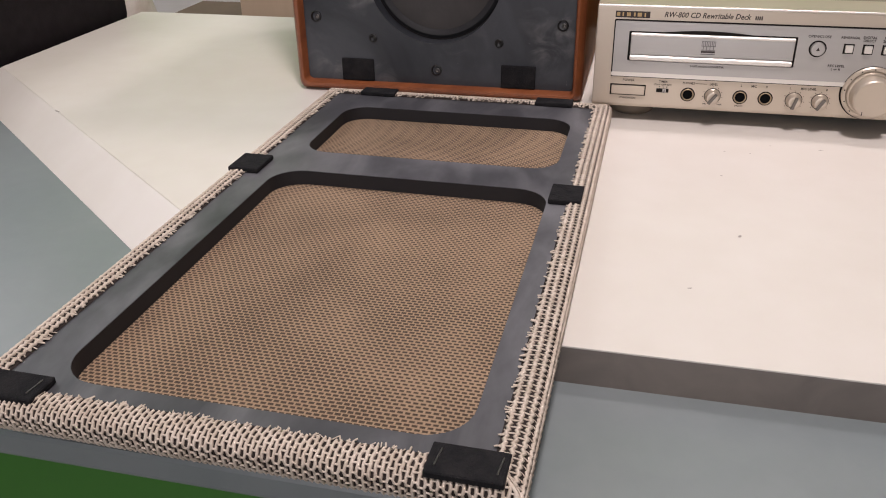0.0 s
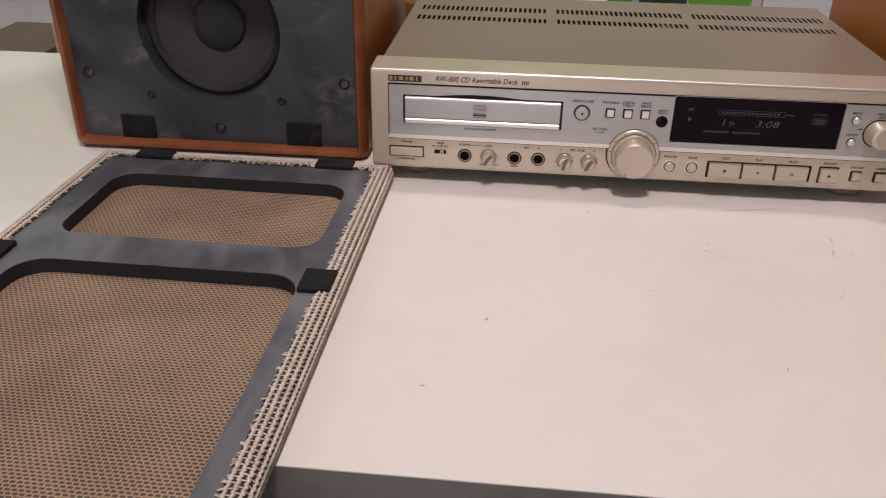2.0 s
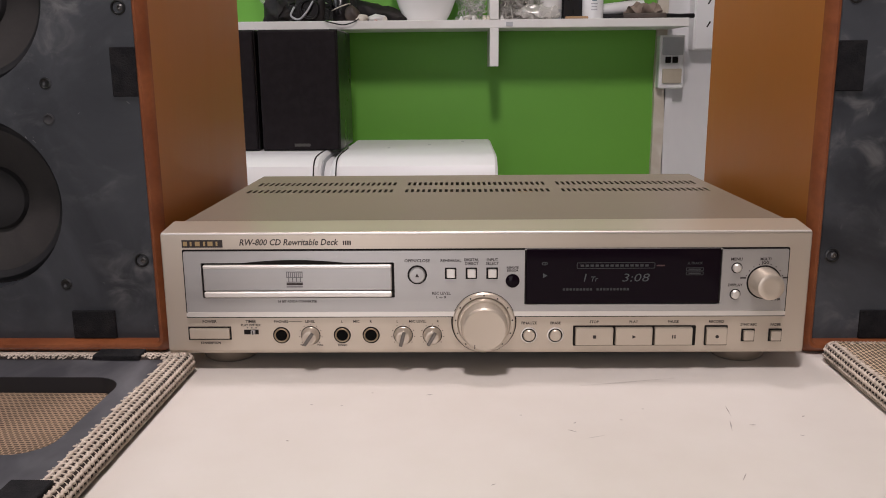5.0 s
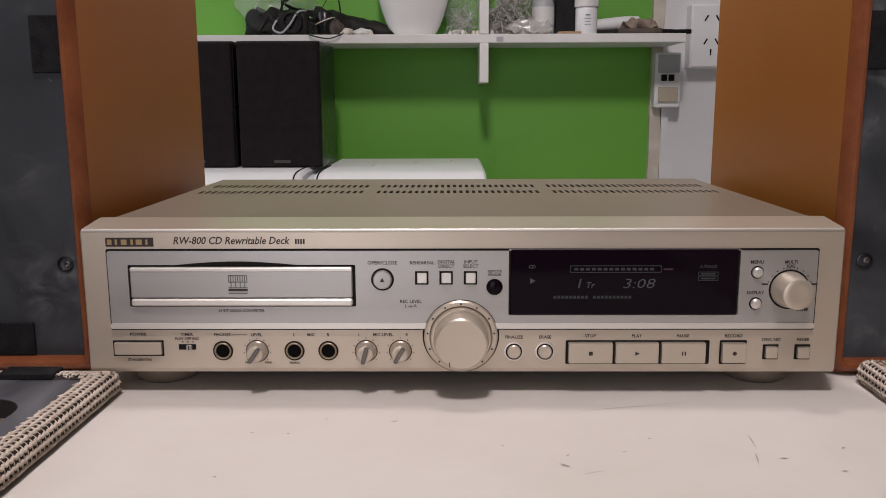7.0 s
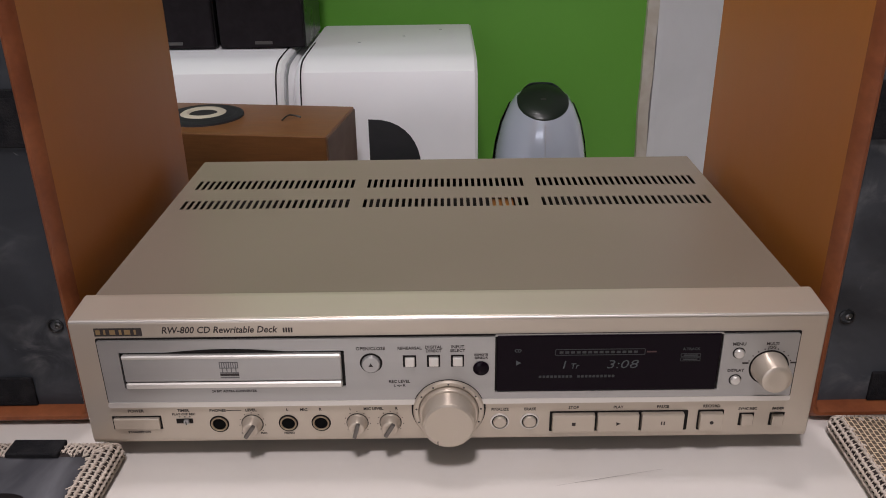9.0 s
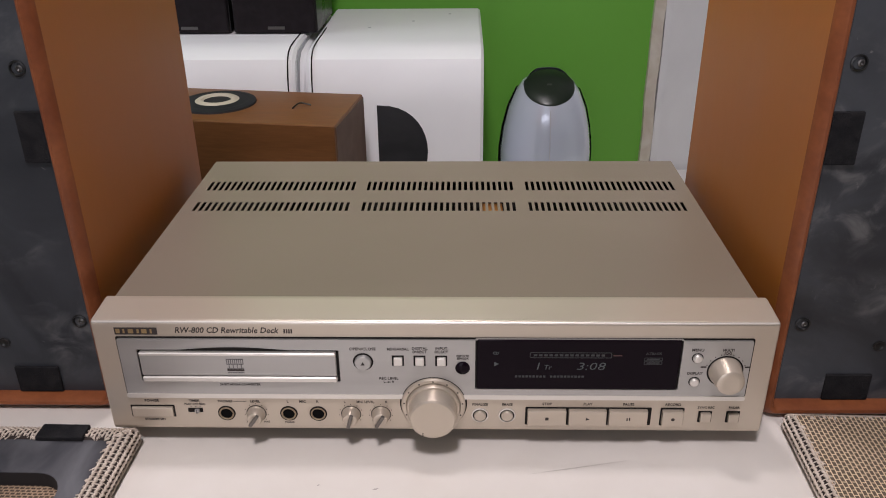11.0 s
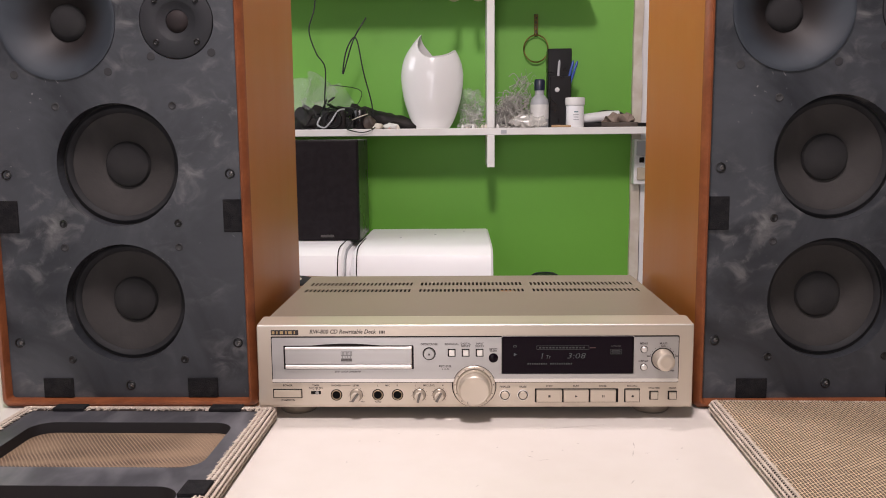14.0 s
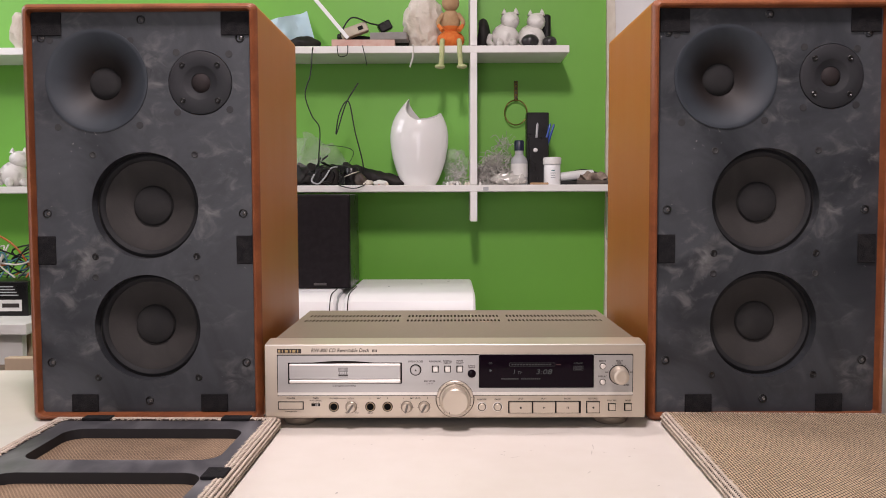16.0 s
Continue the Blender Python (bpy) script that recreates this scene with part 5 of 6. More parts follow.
blob("black_bag", (-0.395, 1.37, S1 + 0.022), (0.06, 0.04, 0.034), "dark_bag", "crumpled dark fabric bag on the lower shelf", "bag", 0.02, 38, 2.0, 40)
blob("clear_bag", (-0.385, 1.405, S1 + 0.06), (0.075, 0.035, 0.075), "film", "thin clear plastic bag on the lower shelf", "plastic bag", 0.045, 24, 4.0, 36)
roll = thing("cable_roll", pose(-0.30, 1.345, S1), "tangled roll of black cable", "cable")
for k in range(7):
    a = k * 0.9
    pts = [(0.034 * math.cos(t + a) * (1 + 0.15 * math.sin(3 * t + k)), 0.022 * math.sin(t + a), 0.03 + 0.024 * math.sin(t * 1.0 + k * 0.7) + 0.004 * k / 7) for t in [i * 2 * math.pi / 10 for i in range(11)]]
    part("turn", tube([(x, y, max(0.0028, z)) for x, y, z in pts], 0.0028), "cable_black", roll, "", True)


def wedge_pouch():
    """A long soft pouch, thick at one end and folded flat at the other."""
    rings = []
    for k in range(15):
        t = k / 14
        hh = 0.052 * (1 - t) ** 0.8 + 0.012
        ww = 0.026 + 0.006 * math.sin(3 * t)
        rings.append([(-0.085 + 0.18 * t + 0.004 * noise.noise((k, a, 2)), ww * math.cos(a) * (1 + 0.15 * noise.noise((k * 0.6, a * 2, 0))),
                       max(0.0, hh * (0.5 + 0.55 * math.sin(a)) + 0.006 * noise.noise((k * 0.7, a * 2, 5)))) for a in [i * math.pi / 9 for i in range(18)]])
    return loft(rings, None, (True, True))


tagged(part("dark_pouch", wedge_pouch(), "dark_bag", None, "", True, pose(-0.215, 1.385, S1, 0, 0, -4)), "long black soft pouch on the lower shelf", "pouch")
case = thing("camera_case", pose(-0.338, 1.325, S1), "worn black leather camera case with a strap", "camera case")
cb = box(-0.030, 0.034, -0.022, 0.022, 0.0, 0.050, 0.010, 3)
crumple(cb, 0.003, 40, 3.0)
for vv in cb.verts:
    vv.co.z = max(vv.co.z, 0.0)
part("body", cb, "dark_bag", case, "", True)
part("barrel", lathe([(0.021, -0.006), (0.022, 0.010), (0.020, 0.014), (0.017, 0.014), (0.016, 0.004), (0, 0.004)], 28, "y", centre=(0.004, -0.020, 0.026)), "black_vinyl", case, "short black barrel", True)
part("strap", tube([(-0.03, -0.02, 0.03), (-0.036, -0.03, 0.012), (-0.018, -0.034, 0.004), (0.0, -0.036, 0.02), (0.016, -0.03, 0.045), (0.03, -0.012, 0.05)], 0.0022), "plastic_grey", case, "thin grey strap", True)
jarb = part("film_canister", lathe([(0, 0), (0.019, 0), (0.020, 0.003), (0.020, 0.046), (0.018, 0.049), (0, 0.05)], 26, "z"), "black_vinyl", None, "", True, pose(-0.272, 1.335, S1))
tagged(jarb, "small round black canister with a pale band", "canister")
part("band", tube([(0.0206 * math.cos(t), 0.0206 * math.sin(t), 0.03 + 0.008 * math.cos(t)) for t in [i * math.pi / 8 for i in range(17)]], 0.0014), "cream", jarb, "pale band", True)
blob("brown_pouch", (-0.243, 1.318, S1 + 0.014), (0.017, 0.014, 0.019), "brown_leather", "small brown leather pouch on the lower shelf", "pouch", 0.006, 50, 8.0)
blob("clear_bag", (0.012, 1.40, S1 + 0.045), (0.036, 0.03, 0.058), "film", "crumpled clear plastic bag beside the vase", "plastic bag", 0.03, 40, 9.0, 36)


def tangle(name, centre, radii, count, length, thick, mat, label, category, seed):
    """A springy heap of thin curled strips on its support."""
    rnd = random.Random(seed)
    bm = bmesh.new()
    for k in range(count):
        while True:
            p = Vector((rnd.uniform(-1, 1), rnd.uniform(-1, 1), rnd.uniform(0, 1)))
            if p.x ** 2 + p.y ** 2 + p.z ** 2 < 1:
                break
        p = Vector((p.x * radii[0], p.y * radii[1], p.z * radii[2]))
        way = Vector((rnd.gauss(0, 1), rnd.gauss(0, 1), rnd.gauss(0, 0.8))).normalized()
        pts = []
        for j in range(5):
            q = p + way * length * (j / 4 - 0.5) + Vector((rnd.gauss(0, 1), rnd.gauss(0, 1), rnd.gauss(0, 1))) * length * 0.14
            q.z = max(q.z, 0.001)
            pts.append(q)
        tube(pts, thick * rnd.uniform(0.5, 1.4), bm, segs=4, steps=3)
    return tagged(part(name, bm, mat, None, "", True, pose(*centre)), label, category)


blob("silvery_bag", (0.108, 1.41, S1 + 0.022), (0.03, 0.024, 0.026), "foil", "crumpled silvery plastic bag on the lower shelf", "plastic bag", 0.03, 75, 11.0, 48)
tangle("shredded_film", (0.118, 1.372, S1), (0.056, 0.042, 0.095), 260, 0.045, 0.0011, "foil", "springy heap of shredded clear film", "packing film", 5)
blob("silvery_bag", (0.155, 1.33, S1 + 0.014), (0.05, 0.02, 0.018), "foil", "flat crumpled silvery bag at the shelf's edge", "plastic bag", 0.012, 55, 13.0, 32)
tangle("shredded_film", (0.150, 1.395, S1), (0.035, 0.03, 0.150), 60, 0.045, 0.0007, "foil", "loose upper strands of shredded clear film", "packing film", 6)
tangle("shredded_film", (0.02, 1.40, S1), (0.03, 0.03, 0.075), 60, 0.03, 0.0008, "foil", "small heap of shredded clear film by the vase", "packing film", 8)
blob("dark_pouch", (0.37, 1.40, S1 + 0.018), (0.06, 0.03, 0.024), "dark_bag", "dark folded pouch on the lower shelf", "pouch", 0.01, 34, 16.0)
blob("wrapper", (-0.19, 1.315, S1 + 0.006), (0.022, 0.012, 0.008), "label_white", "crumpled white wrapper on the lower shelf", "wrapper", 0.004, 70, 71.0)
blob("wrapper", (-0.222, 1.31, S1 + 0.006), (0.014, 0.01, 0.008), "cream", "crumpled cream wrapper on the lower shelf", "wrapper", 0.004, 80, 72.0)
blob("wrapper", (0.01, 1.312, S1 + 0.005), (0.016, 0.01, 0.007), "foil", "crumpled foil wrapper on the lower shelf", "wrapper", 0.004, 80, 73.0)
blob("tan_cloth", (0.395, 1.36, S1 + 0.018), (0.042, 0.03, 0.014), "dull_cloth", "crumpled dull brown cloth at the shelf's end", "cloth", 0.014, 60, 18.0, 40)
tangle("wire_heap", (-0.34, 1.345, S1), (0.055, 0.03, 0.05), 26, 0.07, 0.0022, "cable_black", "heap of tangled black wires", "wire heap", 15)
rng = random.Random(4)
for k in range(34):
    x, y = -0.17 + 0.33 * rng.random() - 0.08, 1.305 + 0.02 * rng.random()
    if -0.16 < x < -0.02:
        continue
    c = part("small_part", lathe([(0.0, 0.0), (0.004, 0.0), (0.0042, 0.004), (0.003, 0.006), (0.0015, 0.009), (0, 0.0095)], 10, "z"), ("cream", "screw_metal", "pink_box", "label_white")[k % 4], None, "", True, pose(x, y, S1, 0, 0, 30 * k))
    tagged(c, "small loose component on the shelf's edge", "component", "loose components")

bot = thing("bottle", pose(0.188, 1.35, S1), "small bottle with a white label and a dark cap", "bottle")
part("flask", lathe([(0, 0), (0.0225, 0), (0.0235, 0.004), (0.0235, 0.062), (0.021, 0.072), (0.012, 0.082), (0.0115, 0.098)], 28, "z", centre=(0, 0, 0)), "plastic_grey", bot, "", True)
part("label_band", lathe([(0.0238, 0.022), (0.0238, 0.058)], 28, "z"), "label_white", bot, "white paper label", True)
part("bottle_cap", lathe([(0.0135, 0.094), (0.0135, 0.118), (0.011, 0.122), (0, 0.122)], 24, "z"), "dark_cap", bot, "dark blue cap", True)

caddy = thing("pen_holder", pose(0.2405, 1.385, S1), "tall glossy black pen holder with a round knob", "pen holder")
part("body", box(-0.031, 0.031, -0.02, 0.02, 0, 0.2, 0.003), "black_vinyl", caddy)
part("knob", lathe([(0.006, 0.0), (0.006, 0.006), (0.003, 0.009), (0, 0.009)], 16, "y", centre=(-0.008, -0.034, 0.095)), "ceramic", caddy, "", True)
part("pocket", box(-0.026, 0.028, -0.034, -0.02, 0.0, 0.13, 0.002), "black_vinyl", caddy)
for u, a, mat in ((-0.006, 4, "plastic_grey"), (0.018, 14, "pen_blue"), (0.024, 18, "pen_blue")):
    p = lathe([(0, 0), (0.003, 0), (0.0034, 0.03), (0.0034, 0.06), (0.001, 0.066), (0, 0.066)], 10, "z")
    bmesh.ops.transform(p, matrix=pose(u, -0.028, 0.105, 0, a, 0), verts=p.verts[:])
    part("pen", p, mat, caddy, "", True)
jarp = thing("tablet_jar", pose(0.2755, 1.325, S1), "small white plastic jar with a screw lid", "jar")
part("jar", lathe([(0, 0), (0.0215, 0), (0.0225, 0.003), (0.0225, 0.052), (0.021, 0.056)], 30, "z"), "plastic_white", jarp, "", True)
part("jar_lid", lathe([(0.0245, 0.055), (0.0248, 0.071), (0.0235, 0.074), (0, 0.074)], 30, "z"), "label_white", jarp, "white ribbed lid", True)
for k, (w, z) in enumerate(((0.010, 0.037), (0.014, 0.030), (0.012, 0.024), (0.013, 0.018))):
    arc = [(-w / 2 + w * i / 4) / 0.0228 for i in range(5)]
    part("print_bar", loft([[(r * math.sin(a), -r * math.cos(a), z + d) for r, d in ((0.0224, 0), (0.0229, 0), (0.0229, 0.0022), (0.0224, 0.0022))] for a in arc], caps=(True, True)), "plastic_grey" if k else "teal_cable", jarp)
tube_ob = part("cream_tube", lathe([(0, -0.05), (0.009, -0.05), (0.0125, -0.04), (0.0135, 0.02), (0.011, 0.05), (0, 0.052)], 20, "z"), "plastic_white", None, "", True, pose(0.345, 1.365, S1 + 0.026, 0, 84, 8))
tagged(tube_ob, "white plastic tube lying on packets", "tube")
for k, (x, y, w, d, h, a, mat) in enumerate(((0.35, 1.365, 0.11, 0.05, 0.011, 5, "dark_bag"), (0.39, 1.33, 0.09, 0.045, 0.012, -12, "brown_leather"), (0.445, 1.335, 0.095, 0.05, 0.010, 4, "black_vinyl"), (0.24, 1.315, 0.05, 0.016, 0.006, -10, "tan"))):
    b = box(-w / 2, w / 2, -d / 2, d / 2, 0, h, 0.003, 3)
    bmesh.ops.subdivide_edges(b, edges=b.edges[:], cuts=2, use_grid_fill=True)
    crumple(b, 0.0015, 40, k)
    for vv in b.verts:
        vv.co.z = max(vv.co.z, 0.0)
    tagged(part("packet", b, mat, None, "", True, pose(x, y, S1, 0, 0, a)), "flat worn packet on the lower shelf", "packet", "flat packets")

hang = thing("ring_hanger", pose(0.187, BACK, 0.60), "brass ring hanging from a dark chain strap", "hanger")
part("hook", tube([(0, 0.0, 0.0), (0, -0.012, 0.0), (0, -0.014, -0.006)], 0.002), "brass", hang)
part("strap", box(-0.0055, 0.0055, -0.0105, -0.0075, -0.056, 0.002, 0.001, 1), "brown_leather", hang, "dark leather strap")
for k in range(4):
    part("link", tube([(0.004 * math.cos(t), -0.012, -0.008 - 0.012 * k + 0.007 * math.sin(t)) for t in [i * math.pi / 4 for i in range(9)]], 0.0016), "brass", hang)
part("ring", tube([(0.032 * math.cos(t), -0.012, -0.088 + 0.035 * math.sin(t)) for t in [i * math.pi / 8 for i in range(17)]], 0.002), "brass", hang, "thin brass ring", True)

for pts, mat, r in (([(-0.366, 1.31, 0.676), (-0.366, 1.284, 0.66), (-0.372, 1.283, 0.597), (-0.387, 1.285, 0.545), (-0.371, 1.29, 0.49), (-0.351, 1.295, 0.455), (-0.355, 1.30, 0.376), (-0.357, 1.32, 0.32)], "cable_black", 0.0017),
                    ([(-0.248, 1.31, 0.578), (-0.281, 1.305, 0.522), (-0.307, 1.30, 0.44), (-0.300, 1.30, 0.49), (-0.283, 1.30, 0.525), (-0.270, 1.30, 0.52), (-0.257, 1.305, 0.447), (-0.238, 1.315, 0.365), (-0.238, 1.32, 0.325)], "cable_black", 0.0018),
                    ([(-0.30, 1.31, S1 + 0.004), (-0.295, 1.282, 0.302), (-0.26, 1.281, 0.295), (-0.235, 1.284, 0.302), (-0.23, 1.31, S1 + 0.006)], "cable_black", 0.0014),
                    ([(-0.30, 1.30, 0.676), (-0.30, 1.284, 0.668), (-0.295, 1.283, 0.645), (-0.275, 1.284, 0.648), (-0.272, 1.284, 0.668), (-0.275, 1.30, 0.676)], "cable_black", 0.0012),
                    ([(-0.235, 1.30, 0.676), (-0.232, 1.284, 0.668), (-0.225, 1.283, 0.64), (-0.222, 1.284, 0.62)], "cable_black", 0.0011),
                    ([(-0.10, 1.30, 0.676), (-0.098, 1.284, 0.668), (-0.10, 1.283, 0.64), (-0.108, 1.283, 0.615)], "cable_white", 0.0022),
                    ([(-0.31, 1.38, 0.33), (-0.27, 1.37, 0.40), (-0.36, 1.40, 0.42)], "cable_black", 0.001)):
    c = part("loose_cable", tube(pts, r), mat, None, "", True)
    tagged(c, "thin loose %s cable by the shelves" % ("white" if mat == "cable_white" else "black"), "cable", "loose cables")

# upper shelf
sheet = bmesh.new()
bmesh.ops.create_grid(sheet, x_segments=12, y_segments=12, size=0.5)
for vv in sheet.verts:
    x, y = vv.co.x, vv.co.y
    vv.co = Vector((x * 0.11, 0.02 * math.sin(x * 5) + 0.012 * noise.noise((x * 4, y * 4, 0)) + y * 0.02, 0.050 + y * 0.090 + 0.01 * x))
bmesh.ops.solidify(sheet, geom=sheet.faces[:], thickness=0.0015)
tagged(part("face_mask", sheet, "blue_paper", None, "", True, pose(-0.422, 1.36, S2 + 0.004, 0, -14, 8)), "pale blue folded cloth mask on the upper shelf", "mask")
stick = box(-0.005, 0.005, -0.004, 0.004, 0, 0.2, 0.001)
tagged(part("stick", stick, "plastic_white", None, "", False, pose(-0.274, 1.311, S2 + 0.024, 0, -40, 0)), "white plastic stick leaning over the clutter", "stick")
blob("black_pouch", (-0.40, 1.345, S2 + 0.016), (0.045, 0.03, 0.02), "dark_bag", "small black pouch on the upper shelf", "pouch", 0.006, 40, 21.0)
tagged(part("pink_carton", box(-0.085, 0.085, -0.03, 0.03, 0, 0.022, 0.002), "pink_box", None, "", False, pose(-0.235, 1.345, S2, 0, 0, 2)), "flat faded pink carton on the upper shelf", "carton")
tagged(part("grey_carton", box(-0.05, 0.05, -0.03, 0.03, 0, 0.02, 0.002), "grey_card", None, "", False, pose(-0.165, 1.352, S2 + 0.0225, 0, 0, -4)), "flat grey card carton lying on another", "carton")
fold = box(-0.1, 0.1, -0.03, 0.03, 0, 0.014, 0.004, 3)
bmesh.ops.subdivide_edges(fold, edges=fold.edges[:], cuts=3, use_grid_fill=True)
crumple(fold, 0.004, 25, 12.0)
tagged(part("dark_folder", fold, "dark_bag", None, "", True, pose(-0.215, 1.395, S2 + 0.026, 0, 4, 3)), "dark soft folder lying on the cartons", "folder")
adp = thing("power_adapter", pose(-0.252, 1.338, S2 + 0.0330, 0, -20, 6), "beige power adapter on the cartons", "adapter")
part("body", box(-0.04, 0.035, -0.016, 0.016, 0.004, 0.03, 0.003), "beige_box", adp)
part("socket", box(0.008, 0.022, -0.017, -0.0155, 0.012, 0.022), "groove", adp)
tagged(part("black_plug", box(-0.018, 0.018, -0.014, 0.014, 0, 0.026, 0.004), "black_vinyl", None, "", False, pose(-0.172, 1.350, S2 + 0.050, 0, -28, 10)), "small black plug adapter on cartons", "adapter")
tagged(part("loose_cable", tube([(-0.300, 1.32, S2 + 0.030), (-0.265, 1.31, S2 + 0.078), (-0.215, 1.325, S2 + 0.066), (-0.178, 1.34, S2 + 0.062)], 0.0022), "cable_black", None, "", True), "thin loose black cable by the shelves", "cable", "loose cables")
blob("fluffy_toy", (-0.072, 1.395, S2 + 0.075), (0.056, 0.045, 0.088), "fur", "pale fluffy soft bundle on the upper shelf", "soft toy", 0.008, 60, 31.0, 72)


def doll():
    bm = ball((0, 0, 0.025), (0.038, 0.028, 0.026))
    ball((0, 0.004, 0.075), (0.026, 0.02, 0.035), bm)
    ball((0, 0.0, 0.125), (0.024, 0.022, 0.024), bm)
    for s in (-1, 1):
        tube([(s * 0.02, -0.01, 0.02), (s * 0.023, -0.05, 0.012), (s * 0.0235, -0.062, -0.018), (s * 0.026, -0.062, -0.052)], 0.0068, bm)
        ball((s * 0.029, -0.070, -0.057), (0.014, 0.013, 0.0065), bm)
        tube([(s * 0.02, 0, 0.095), (s * 0.034, -0.012, 0.07), (s * 0.022, -0.03, 0.045)], 0.006, bm)
    return bm


d = part("rag_doll", doll(), "pale_green", None, "", True, pose(0.001, 1.348, S2))
d.data.materials.append(M["orange"])
d.data.materials.append(M["tan"])
for p in d.data.polygons:
    if p.center.z > 0.062:
        p.material_index = 2
    elif p.center.z > -0.001 and p.center.y > -0.034:
        p.material_index = 1
tagged(d, "small cloth doll with green legs and orange shorts on a shelf", "doll")


def cat_figure(dark):
    bm = ball((0, 0, 0.034), (0.038, 0.03, 0.035))
    ball((0.012, -0.008, 0.075), (0.026, 0.023, 0.024), bm)
    for s in (-1, 1):
        lathe([(0.009, 0.0), (0.005, 0.01), (0, 0.018)], 10, "z", bm, (0.012 + s * 0.016, -0.006, 0.092))
        ball((s * 0.018, -0.025, 0.012), (0.012, 0.016, 0.012), bm)
    tube([(-0.03, 0.01, 0.01), (-0.045, 0.0, 0.02), (-0.04, -0.01, 0.04)], 0.007, bm)
    crumple(bm, 0.003, 50, 3.0 if dark else 5.0)
    for vv in bm.verts:
        vv.co.z = max(vv.co.z, 0.0)
    return bm


tagged(part("cat_figurine", cat_figure(False), "figurine", None, "", True, pose(0.15, 1.35, S2)), "glazed white cat figurine", "figurine", "figurines")
tagged(part("cat_figurine", cat_figure(False), "figurine", None, "", True, pose(0.222, 1.365, S2)), "glazed white and grey cat figurine", "figurine", "figurines")
tagged(part("mouse_figurine", ball((0, 0, 0.0175), (0.024, 0.02, 0.018)), "figurine_dark", None, "", True, pose(0.215, 1.325, S2)), "small dark glazed figurine with a spot", "figurine", "figurines")
tagged(part("mouse_figurine", ball((0, 0, 0.0155), (0.02, 0.016, 0.016)), "figurine_dark", None, "", True, pose(0.268, 1.33, S2)), "small dark glazed figurine", "figurine", "figurines")
tagged(part("black_box", box(-0.03, 0.03, -0.015, 0.015, 0, 0.105, 0.008, 3), "black_vinyl", None, "", False, pose(0.25, 1.41, S2)), "black rounded box behind the figurines", "box")
blob("black_pouch", (0.092, 1.37, S2 + 0.04), (0.016, 0.03, 0.048), "dark_bag", "small black pouch beside the upright", "pouch", 0.006, 40, 41.0)

# ---- far corner past the loudspeaker ----
desk = thing("side_desk", pose(0, 0, FLOOR), "white-topped side desk with beech panels", "desk")
part("top", box(-1.95, -0.98, 0.95, 1.45, 0.735, 0.762, 0.003), "white_shelf", desk, "white desk top")
part("apron", box(-1.93, -1.0, 0.97, 0.99, 0.63, 0.735), "white_shelf", desk)
part("side_panel", box(-1.93, -1.0, 0.99, 1.01, 0.0, 0.63), "beech", desk, "pale beech panel")
part("side_panel", box(-1.02, -1.0, 1.01, 1.43, 0.0, 0.735), "beech", desk)
batt = thing("black_pack", pose(-1.085, 1.12, -0.0178), "black box with a printed white label", "box")
part("case", box(-0.12, 0.045, -0.04, 0.1, 0, 0.085, 0.002), "black_vinyl", batt)
part("label_panel", box(-0.025, 0.03, -0.0412, -0.04, 0.012, 0.04), "label_white", batt, "white label")
part("print_bar", box(-0.018, 0.024, -0.0418, -0.0412, 0.021, 0.031), "ink", batt)
for k in range(4):
    part("print_bar", box(-0.025, 0.022 - 0.004 * k, -0.0412, -0.04, 0.05 + 0.007 * k, 0.0525 + 0.007 * k), "plastic_grey", batt)
rng = random.Random(11)
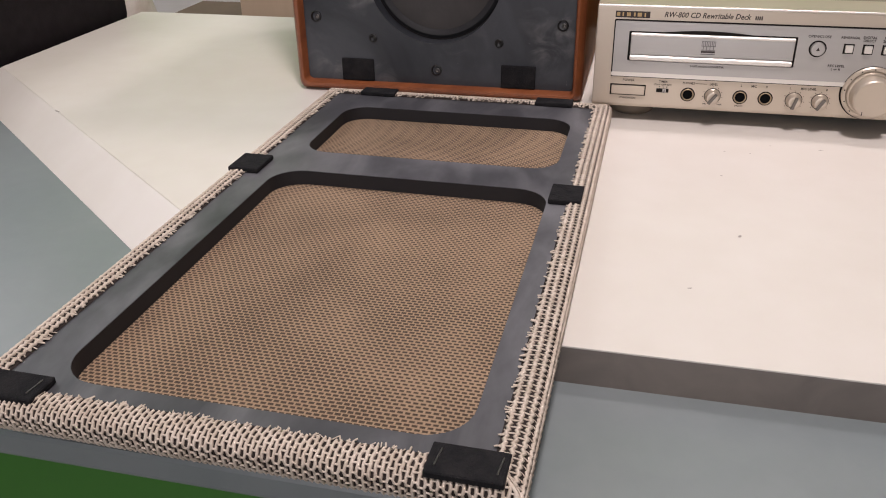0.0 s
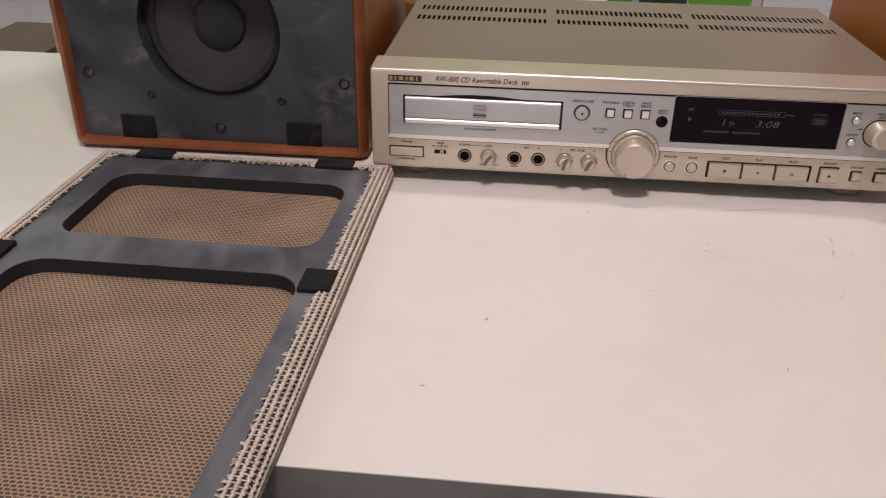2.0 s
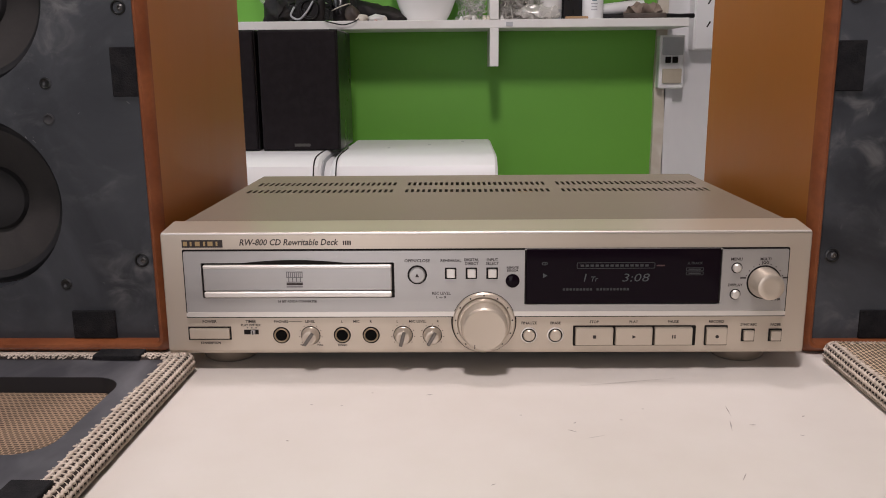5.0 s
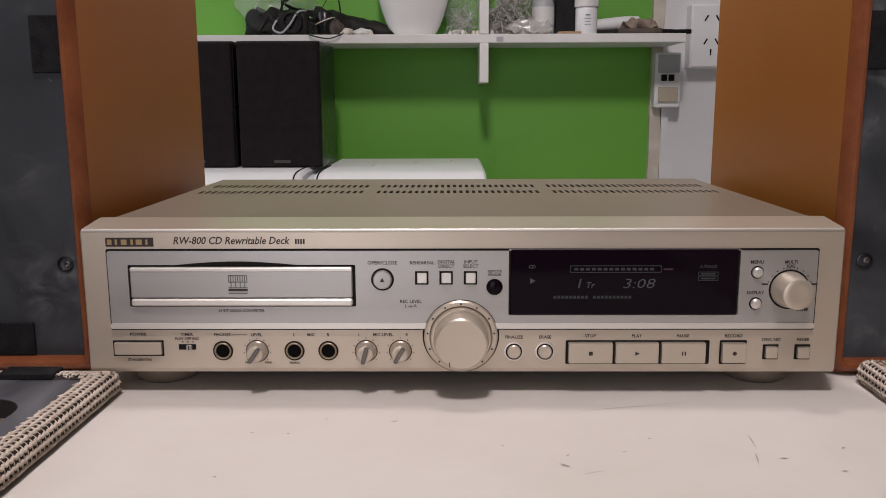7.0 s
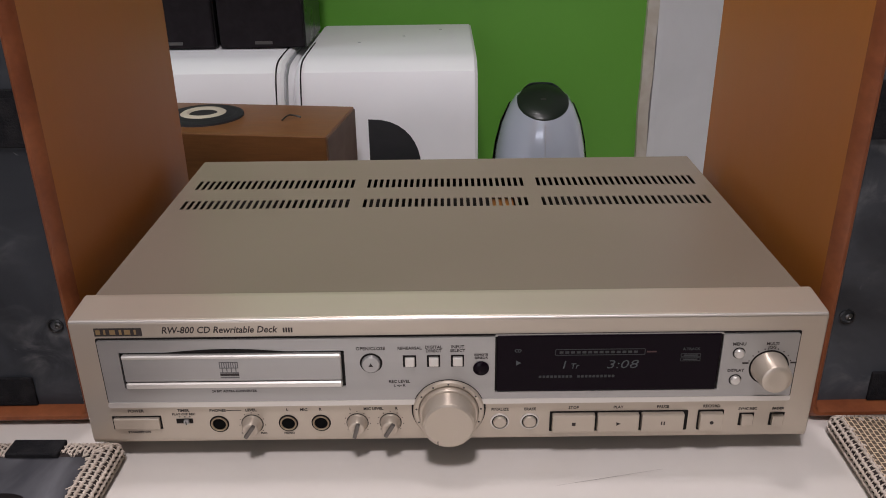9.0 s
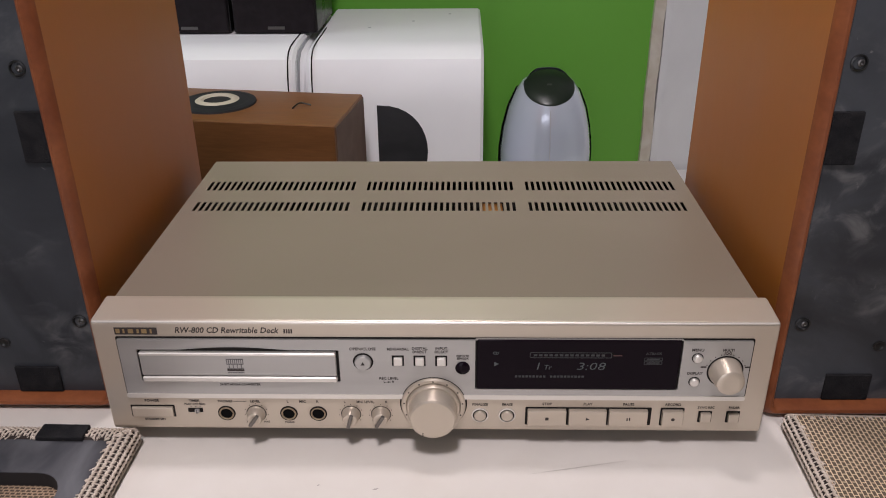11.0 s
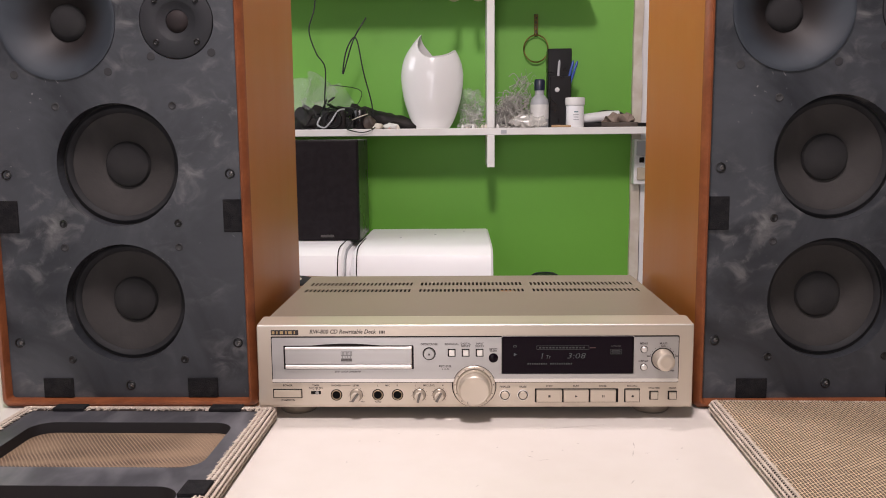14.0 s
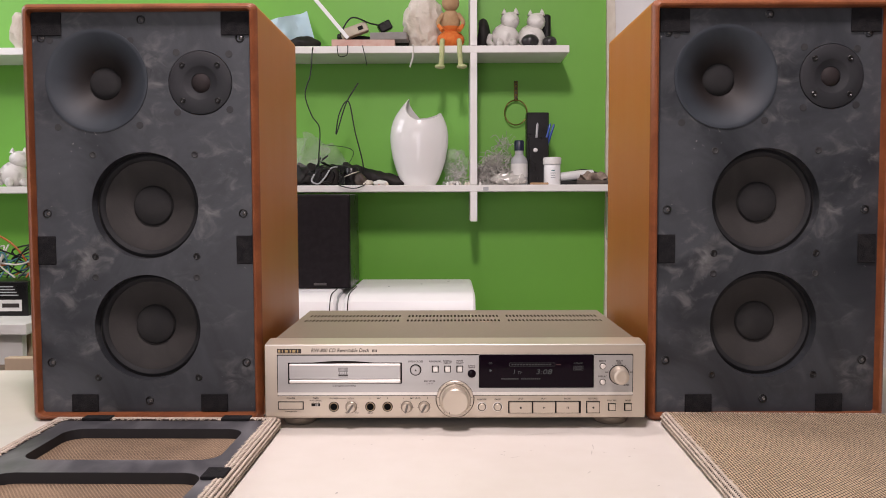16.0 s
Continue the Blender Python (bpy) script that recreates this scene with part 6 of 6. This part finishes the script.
for k in range(14):
    x0 = -1.205 + 0.012 * k
    z0 = 0.07 if x0 > -1.25 else 0.0
    pts = [(x0, 1.10 + 0.02 * rng.random(), z0 + 0.004)]
    for j in range(4):
        pts.append((x0 + rng.uniform(-0.05, 0.06), 1.10 + rng.uniform(0, 0.1), z0 + 0.01 + rng.uniform(0, 0.075)))
    pts.append((x0 + rng.uniform(-0.03, 0.03), 1.18, z0 + 0.004))
    mat = ("teal_cable", "cable_black", "teal_cable", "cable_white", "cable_black", "cable_orange", "plastic_grey")[k % 7]
    tagged(part("loose_cable", tube(pts, 0.0022), mat, None, "", True), "tangled thin cable on the black box", "cable", "tangled cables")
tagged(part("loose_cable", tube([(-1.28, 1.13, 0.07), (-1.20, 1.13, 0.185), (-1.11, 1.14, 0.16), (-1.05, 1.15, 0.07)], 0.0026), "cable_orange", None, "", True), "orange cable arching over the box", "cable", "tangled cables")
tagged(part("goose_figurine", cat_figure(False), "figurine", None, "", True, pose(-1.205, 1.35, S1, 0, 0, 40)), "glazed white animal figurine", "figurine", "figurines")
blob("white_bundle", (-1.175, 1.36, S2 + 0.05), (0.03, 0.03, 0.06), "fur", "pale soft bundle on the upper shelf", "bundle", 0.01, 40, 51.0)

# ---- counter's far end ----
case = thing("equipment_case", pose(-1.136, 0.17, -0.0225), "black padded equipment case on the counter", "case")
cb = box(-0.3, 0.262, -0.22, 0.165, 0, 0.16, 0.02, 4)
bmesh.ops.subdivide_edges(cb, edges=cb.edges[:], cuts=2, use_grid_fill=True)
crumple(cb, 0.004, 9, 1.0)
for vv in cb.verts:
    vv.co.z = max(vv.co.z, 0.0)
part("body", cb, "black_cloth", case, "", True)
part("zip", tube([(0.2655, -0.2, 0.1), (0.2665, -0.1, 0.102), (0.2665, 0.0, 0.102), (0.2655, 0.14, 0.1)], 0.003), "black_vinyl", case)

carton = thing("brown_carton", pose(-0.93, 0.62, FLOOR), "dark brown carton standing behind the counter", "carton")
part("sides", box(-0.12, 0.05, -0.05, 0.22, 0, 0.69, 0.004), "card", carton)
part("flap", box(-0.12, 0.05, -0.052, 0.06, 0.69, 0.694), "card", carton)
blob("white_bag", (-1.07, 0.63, FLOOR + 0.36), (0.075, 0.08, 0.44), "fur", "crumpled pinkish white bag behind the counter", "bag", 0.03, 12, 61.0)
tagged(part("beech_board", box(-0.13, 0.13, -0.01, 0.01, 0, 0.74, 0.002), "beech", None, "", False, pose(-0.74, 0.66, FLOOR)), "pale beech board standing behind the counter", "board")
